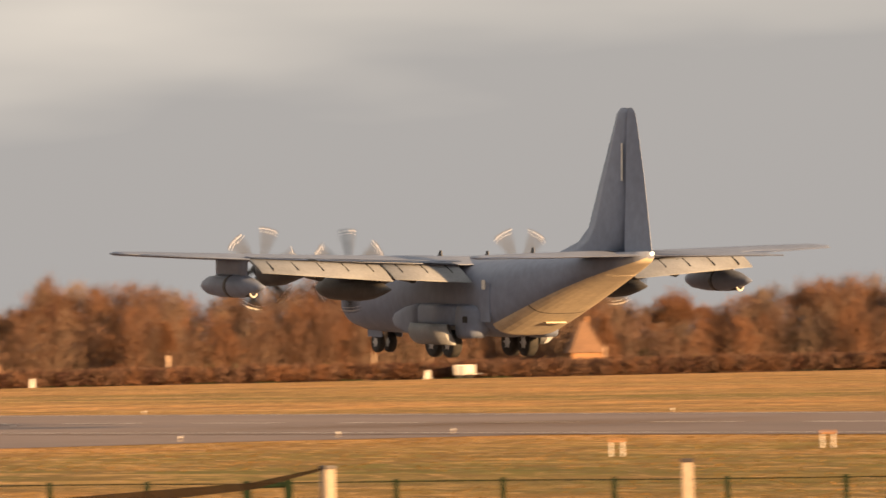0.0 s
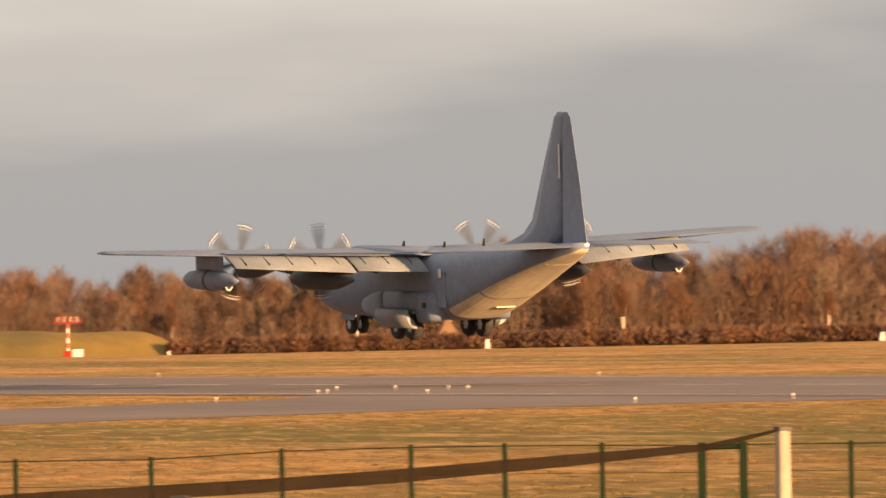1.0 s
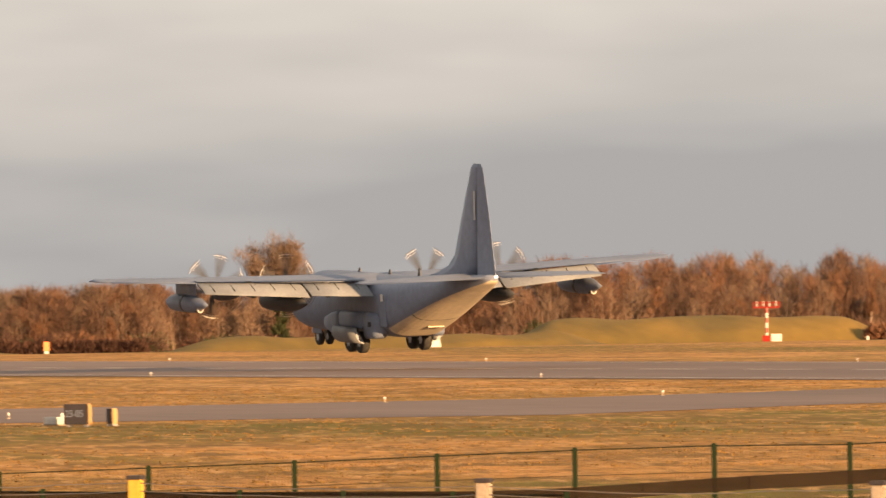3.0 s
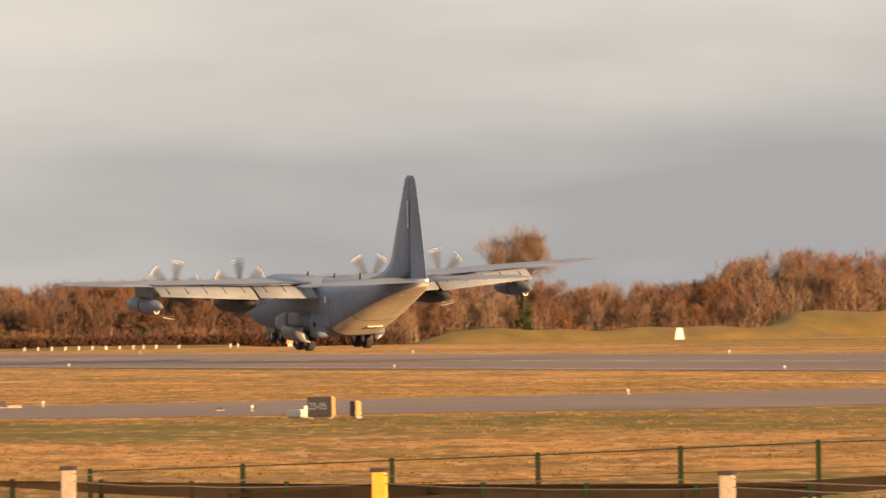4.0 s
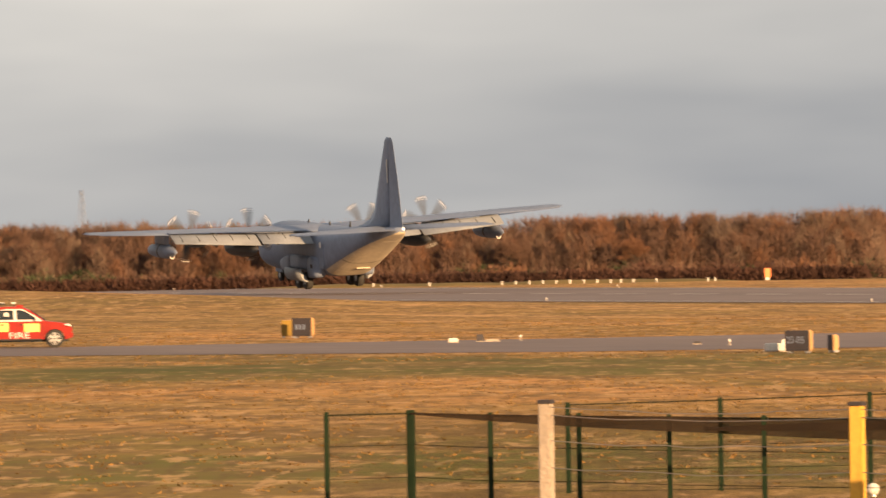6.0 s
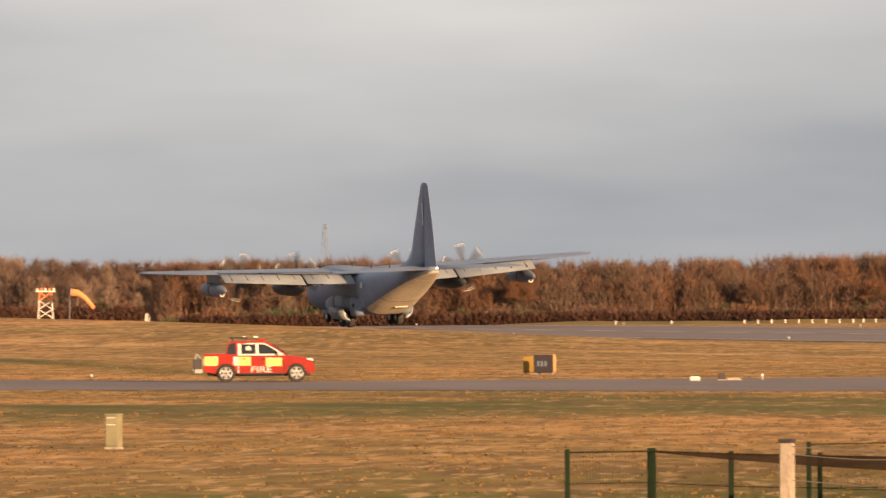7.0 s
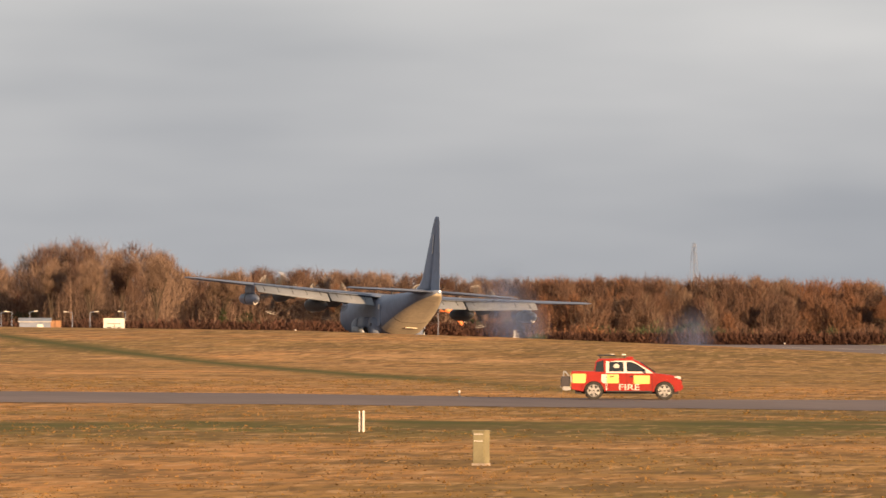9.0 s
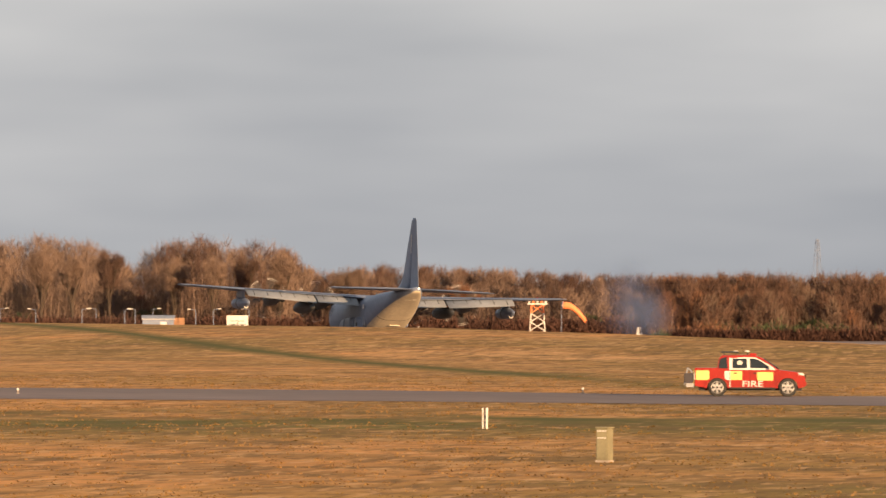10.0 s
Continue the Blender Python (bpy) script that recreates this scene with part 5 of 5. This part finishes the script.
tower = stand("lattice_tower", 14.925, 1110)
tagged(tower, "red and white lattice tower with a platform", "tower")
for k in range(4):
    z0, z1 = 0.95 * k, 0.95 * (k + 1)
    w0, w1 = 0.88 - 0.06 * k, 0.88 - 0.06 * (k + 1)
    mat = ORANGE if k == 3 else WHITE
    for i in range(4):
        sx, sy = ((-1, -1), (1, -1), (1, 1), (-1, 1))[i]
        tx, ty = ((-1, -1), (1, -1), (1, 1), (-1, 1))[(i + 1) % 4]
        part("upright", tube((sx * w0, sy * w0, z0), (sx * w1, sy * w1, z1), 0.075, n=5), mat, tower)
        part("brace", tube((sx * w0, sy * w0, z0), (tx * w1, ty * w1, z1), 0.055, n=5), mat, tower)
        part("brace", tube((tx * w0, ty * w0, z0), (sx * w1, sy * w1, z1), 0.055, n=5), mat, tower)
part("platform", box(0, 0, 3.8, 2.2, 2.2, 0.14, 0.02), WHITE, tower)
for i in range(5):
    part("lamp_head", box(-0.9 + 0.45 * i, -0.9, 3.94, 0.2, 0.2, 0.3, 0.03), ORANGE if i % 2 else WHITE, tower)
part("finial", tube((0, 0, 3.9), (0, 0, 4.6), 0.05, n=5), RED, tower)

sock = stand("windsock", 15.06, 1105)
tagged(sock, "orange windsock blown out from a slim pole", "windsock")
part("pole", tube((0, 0, 0), (0, 0, 4.1), 0.045, 0.035, 8), GREY, sock)
rings = []
for k in range(9):
    f = k / 8
    cx, cz, r = 0.15 + 2.5 * f, 3.75 - 0.12 * f - 2.5 * max(0, f - 0.25) ** 1.5, 0.42 - 0.22 * f
    rings.append([(cx + 0.5 * r * f * math.sin(2 * math.pi * i / 14), r * math.cos(2 * math.pi * i / 14), cz + r * math.sin(2 * math.pi * i / 14)) for i in range(14)])
part("sleeve", loft(rings), ORANGE, sock, "orange fabric sleeve", True)
part("hoop", tube((0.1, 0, 3.75), (0.2, 0, 3.75), 0.44, n=14), METAL, sock)

board = stand("white_board", 13.235, 1125)
tagged(board, "white map board on posts with dark line drawing", "sign")
part("panel", box(0, 0, 1.0, 2.35, 0.12, 1.5, 0.03), WHITE, board)
for s in (-0.9, 0.9):
    part("post", tube((s, 0.1, 0), (s, 0.1, 2.5), 0.07, n=6), METAL, board)
for x, z, w, h in ((0, 1.85, 1.5, 0.08), (0, 1.5, 1.9, 0.06), (-0.5, 1.3, 0.5, 0.18), (0.55, 1.28, 0.35, 0.2), (0.05, 1.1, 0.08, 0.7)):
    part("drawn_bar", box(x, -0.07, z, w, 0.02, h), GREY_DARK, board)


def street_lamp(b, r, side):
    thing = stand("street_lamp", b, r)
    tagged(thing, "grey street lamp with a white head", "street lamp", "street lamps")
    part("pole", tube((0, 0, 0), (0, 0, 3.0), 0.06, 0.04, 6), GREY, thing)
    part("arm", tube((0, 0, 3.0), (side * 0.6, 0, 3.1), 0.03, n=5), GREY, thing)
    part("head", box(side * 0.75, 0, 3.06, 0.45, 0.25, 0.1, 0.03), WHITE, thing, "white lamp head")
    return thing


for k, b in enumerate((11.3, 11.55, 11.9, 12.1, 12.36, 12.44, 12.6, 12.66, 12.76, 13.0, 13.1, 13.3)):
    street_lamp(b, 1160 + 18 * (k % 3), -1 if k % 2 else 1)
shed = stand("low_shed", 12.79, 1165)
tagged(shed, "long low grey shed with a brick end", "shed")
part("wall", box(0, 0, 0, 3.6, 2.5, 1.9, 0.03), GREY, shed)
part("roof", loft([[(-1.9, -1.4, 1.9), (1.9, -1.4, 1.9), (1.9, -1.4, 2.0), (-1.9, -1.4, 2.0)], [(-1.9, 0, 2.3), (1.9, 0, 2.3), (1.9, 0, 2.4), (-1.9, 0, 2.4)], [(-1.9, 1.4, 1.9), (1.9, 1.4, 1.9), (1.9, 1.4, 2.0), (-1.9, 1.4, 2.0)]]), METAL, shed)
part("brick_end", box(2.4, 0, 0, 1.2, 2.5, 2.1, 0.02), BRICK_WALL, shed, "brick end wall")
part("door", box(0.6, -1.27, 0.05, 0.7, 0.06, 1.6), WHITE, shed)
for b, r in ((12.68, 1150), (13.03, 1150), (12.5, 1150)):
    van = stand("parked_van", b, r)
    tagged(van, "small white parked van", "van", "parked vans")
    part("body", loft([[(-1.0, s * 0.7, 0.3), (1.0, s * 0.7, 0.3), (1.0, s * 0.7, 0.8), (0.6, s * 0.66, 1.3), (-1.0, s * 0.66, 1.35)] for s in (-1, 1)]), WHITE, van)
    for x in (-0.6, 0.6):
        part("wheel", tube((x, -0.72, 0.3), (x, 0.72, 0.3), 0.3, n=12), RUBBER, van)
    part("window", box(0.55, -0.69, 0.85, 0.5, 0.04, 0.32), GLASS, van)

# buildings among the trees beyond the hedge
church = stand("brick_tower", 29.87, 1075)
tagged(church, "sunlit brick tower with battlements among trees", "tower")
part("wall", box(0, 0, 0, 2.2, 2.2, 10.0, 0.03), BRICK_WALL, church)
for k in range(3):
    for s in (-1, 1):
        part("merlon", box(-0.8 + 0.8 * k, s * 0.95, 10.0, 0.45, 0.25, 0.5, 0.02), BRICK_WALL, church)
    part("window", box(-0.7 + 0.7 * k, -1.11, 8.3, 0.25, 0.06, 0.8), GLASS, church)
part("cornice", box(0, 0, 9.6, 2.35, 2.35, 0.18, 0.02), CONCRETE, church)


def hipped(b, r, w, h, eaves, label):
    thing = stand("cottage", b, r, 12)
    tagged(thing, label, "house")
    part("wall", box(0, 0, 0, w, w * 0.9, eaves, 0.02), BRICK_WALL, thing)
    part("roof", loft([[(-w * 0.58, -w * 0.55, eaves), (w * 0.58, -w * 0.55, eaves), (w * 0.58, w * 0.55, eaves), (-w * 0.58, w * 0.55, eaves)], [(-w * 0.1, -0.05, eaves + h), (w * 0.1, -0.05, eaves + h), (w * 0.1, 0.05, eaves + h), (-w * 0.1, 0.05, eaves + h)]]), ROOF_TILE, thing, "steep tan roof")
    part("chimney", box(w * 0.1, 0.1, eaves + h * 0.8, 0.3, 0.3, h * 0.35), BRICK_WALL, thing)
    for s in (-0.25, 0.25):
        part("window", box(s * w, -w * 0.46, eaves * 0.45, 0.35, 0.06, eaves * 0.35), GLASS, thing)


hipped(29.885, 1036, 3.2, 3.2, 2.5, "small cottage with a steep sunlit tan roof")
hipped(26.55, 1036, 2.6, 2.3, 0.9, "small outbuilding with a steep sunlit tan roof")
trailer = stand("white_trailer", 29.21, 986)
tagged(trailer, "white box trailer parked by the hedge", "trailer")
part("box", box(0, 0, 0.35, 2.0, 1.6, 1.0, 0.06), WHITE, trailer)
part("door", box(-0.4, -0.81, 0.4, 0.6, 0.03, 0.85), PALE, trailer)
for x in (-0.5, 0.5):
    part("wheel", tube((x, -0.8, 0.28), (x, 0.8, 0.28), 0.28, n=12), RUBBER, trailer)
part("hitch", box(1.2, 0, 0.4, 0.6, 0.1, 0.1), METAL, trailer)
for b in (28.82, 28.92, 29.02):
    car = stand("parked_car", b, 990)
    tagged(car, "pale parked car half hidden by the hedge", "car", "parked cars")
    part("body", loft([[(-1.0, s * 0.75, 0.25), (1.0, s * 0.75, 0.25), (1.0, s * 0.75, 0.65), (0.5, s * 0.7, 0.75), (0.2, s * 0.6, 1.1), (-0.6, s * 0.6, 1.1), (-1.0, s * 0.72, 0.75)] for s in (-1, 1)]), WHITE, car)
    for x in (-0.6, 0.6):
        part("wheel", tube((x, -0.78, 0.26), (x, 0.78, 0.26), 0.26, n=12), RUBBER, car)
    part("window", box(-0.15, -0.68, 0.78, 0.6, 0.06, 0.25), GLASS, car)
pole = stand("white_pole", 26.04, 1030)
tagged(pole, "slim white pole before the trees", "pole")
part("shaft", tube((0, 0, 0), (0, 0, 4.4), 0.13, 0.09, 8), WHITE, pole)
part("cap", tube((0, 0, 4.4), (0, 0, 4.5), 0.14, n=8), GREY, pole)


def pylon(b, r, top, wide):
    thing = stand("power_pylon", b, r, 35)
    tagged(thing, "distant grey lattice power pylon", "pylon", "power pylons")
    for i in range(4):
        sx, sy = ((-1, -1), (1, -1), (1, 1), (-1, 1))[i]
        part("leg", tube((sx * wide, sy * wide, 0), (sx * wide * 0.25, sy * wide * 0.25, top), 0.11, n=4), GREY, thing)
    for k in range(9):
        z0, z1 = top * k / 9, top * (k + 1) / 9
        w0, w1 = wide * (1 - 0.75 * k / 9), wide * (1 - 0.75 * (k + 1) / 9)
        part("brace", tube((-w0, -w0, z0), (w1, -w1, z1), 0.06, n=4), GREY, thing)
        part("brace", tube((w0, -w0, z0), (-w1, -w1, z1), 0.06, n=4), GREY, thing)
    for z, w in ((0.7, 0.95), (0.82, 0.8), (0.94, 0.62)):
        part("arm", tube((-wide * w, 0, top * z), (wide * w, 0, top * z), 0.1, n=4), GREY, thing)


pylon(16.5, 4300, 26.5, 1.9)
pylon(22.77, 4300, 17.2, 1.6)


# ---- loose tufts over the nearer grass ----
def on_tarmac(x, y):
    if 213.5 < x < 268.5:
        return True
    near = np.interp(x, [-60, 60, 98, 125, 150, 168, 187, 214], [452, 418, 390, 359, 349, 364, 374, 376])
    far = np.interp(x, [-60, 60, 108, 119, 141, 172, 186, 205, 214], [505, 470, 432, 408, 404, 405, 413, 428, 443])
    return near - 0.5 < y < far + 0.5


np.random.seed(31)
N = 26000
bear, rad = np.radians(np.random.uniform(10.5, 33.5, N)), np.sqrt(np.random.uniform(178.0 ** 2, 520.0 ** 2, N))
tx, ty = rad * np.sin(bear), rad * np.cos(bear)
keep = np.array([not on_tarmac(a, b) and noise.noise(Vector((a * 0.05, b * 0.02, 3))) > -0.25 for a, b in zip(tx, ty)])
tx, ty = tx[keep], ty[keep]
n = len(tx)
tz = np.array([height(a, b) for a, b in zip(tx, ty)])
co = []
for k in range(4):
    px, py = tx + np.random.randn(n) * 0.12, ty + np.random.randn(n) * 0.12
    a = np.random.rand(n) * math.pi
    w, h = np.random.uniform(0.02, 0.06, n), np.random.uniform(0.02, 0.06, n)
    lx, ly = np.random.randn(n) * 0.06, np.random.randn(n) * 0.06
    co.append(np.stack([np.stack([px - w * np.cos(a), py - w * np.sin(a), tz - 0.01], 1), np.stack([px + w * np.cos(a), py + w * np.sin(a), tz - 0.01], 1), np.stack([px + lx, py + ly, tz + h], 1)], 1))
co = np.concatenate(co).reshape(-1, 3)
tagged(triangles("grass_tufts", co, (STRAW,), np.zeros(len(co) // 3)), "short dry straw-coloured grass tufts", "grass", kind="stuff")

# ---- tyre smoke ----
def smoke_material():
    m = material("tyre_smoke_haze", (0.065, 0.095, 0.19), 1.0, (0.05, 0.075, 0.155), 0.6)
    n, l = m.node_tree.nodes, m.node_tree.links
    co, mp, no, ml, gr = n.new("ShaderNodeTexCoord"), n.new("ShaderNodeMapping"), n.new("ShaderNodeTexNoise"), n.new("ShaderNodeMath"), n.new("ShaderNodeTexGradient")
    gr.gradient_type = "QUADRATIC_SPHERE"
    l.new(co.outputs["Object"], mp.inputs["Vector"])
    l.new(mp.outputs["Vector"], gr.inputs["Vector"])
    no.inputs["Scale"].default_value, no.inputs["Detail"].default_value = 2.2, 5.0
    l.new(co.outputs["Object"], no.inputs["Vector"])
    ml.operation = "MULTIPLY"
    l.new(gr.outputs["Fac"], ml.inputs[0])
    l.new(no.outputs["Fac"], ml.inputs[1])
    half = n.new("ShaderNodeMath")
    half.operation, half.inputs[1].default_value = "MULTIPLY", 0.75
    l.new(ml.outputs[0], half.inputs[0])
    l.new(half.outputs[0], n["Principled BSDF"].inputs["Alpha"])
    return m


SMOKE = smoke_material()


def smoke_puff(x, y, seed, tall, wide):
    rnd = random.Random(seed)
    thing = base("tyre_smoke", x, y, -12)
    tagged(thing, "thin bluish-grey tyre smoke drifting over the runway", "smoke", "tyre smoke")
    for k in range(3):
        bm = bmesh.new()
        bmesh.ops.create_grid(bm, x_segments=10, y_segments=10, size=1.0)
        for v in bm.verts:
            v.co.z = 0.25 * (1 - v.co.x ** 2 - v.co.y ** 2) + 0.1 * noise.noise(v.co * 2 + Vector((k, seed, 0)))
        w = part("wisp", bm, SMOKE, thing, smooth=True)
        w.matrix_basis = pose(rnd.uniform(-0.8, 0.8), 2.5 * k, tall * rnd.uniform(0.35, 0.6), 90, 0, -15) @ Matrix.Diagonal((wide * rnd.uniform(0.8, 1.2), tall * rnd.uniform(0.8, 1.1), 1, 1))
    return thing


SMOKES = []
for sx, sy, start, tall, wide, seed, end in ((236.5, 797.0, 7.15, 3.6, 2.4, 3, -6.5), (237.0, 858.0, 8.15, 5.0, 3.2, 5, 0.6), (240.5, 862.0, 8.3, 3.0, 3.0, 8, 0.6)):
    thing = smoke_puff(sx, sy, seed, tall, wide)
    low = pose(sx, sy - 3, -12)
    SMOKES.append((thing, [(0.0, low), (start - 0.2, low), (start, pose(sx, sy - 2, -2.5)), (start + 0.3, pose(sx, sy, 0.0)), (start + 1.2, pose(sx - 0.2, sy - 1, 0.3)), (10.0, pose(sx - 0.5, sy - 2.5, end))]))


# ---- what moves ----
FLIGHT = [
    (0, 238, 423.997, 3.239, 0.685, 1.662, 0.184),
    (0.5, 238, 450.514, 2.887, 0.083, 1.569, -0.521),
    (1, 238, 476.96, 2.541, -0.567, 1.609, -1.312),
    (1.5, 238, 502.146, 2.148, -1.146, 1.796, -1.902),
    (2, 238, 528.269, 1.75, -1.466, 2.113, -2.056),
    (2.5, 238, 554.579, 1.41, -1.39, 2.295, -1.892),
    (3.8, 238, 622.84, 0.917, -1.274, 2.425, -1.658),
    (4, 238, 633.217, 0.857, -1.522, 2.389, -1.776),
    (4.5, 238, 659.158, 0.816, -1.91, 2.367, -1.996),
    (5.5, 238, 711.131, 0.644, -2.183, 2.794, -2.306),
    (6, 238, 737.345, 0.568, -2.192, 2.761, -2.509),
    (7.5, 238, 817.679, 0.091, -2.269, 0.964, -1.461),
    (8, 238, 845.879, -0.042, -2.01, 0.647, 0.475),
    (8.5, 238, 874.916, -0.26, -1.339, 0.6, 2.588),
    (9, 238, 902.463, -0.55, -0.683, 0.272, 3.418),
    (9.5, 238, 929.179, -0.79, -0.556, -0.474, 3.126),
    (10, 238, 954.548, -1.0, -0.538, -1.098, 2.05),
]


def motions():
    # seconds, place, heading to the right, nose up, right wing down
    walk(plane, [(t, pose(x, y, z) @ pose(0, 0, 0, 0, 0, -h) @ pose(0, 0, 0, p) @ pose(0, 0, 0, 0, b)) for t, x, y, z, h, p, b in FLIGHT])
    for k, prop in enumerate(PROPS):
        home = prop.matrix_basis.copy()
        walk(prop, [(f / 30, home @ pose(0, 0, 0, 0, 88 * f + 17 * k, 0)) for f in range(301)])
    for hub in WHEELS:
        # the main wheels spin up as they touch
        home = hub.matrix_basis.copy()
        walk(hub, [(f / 30, home @ pose(0, 0, 0, -70 * max(0, f - 215), 0, 0)) for f in range(301)])
    for thing, rows in SMOKES:
        walk(thing, rows)


motions()
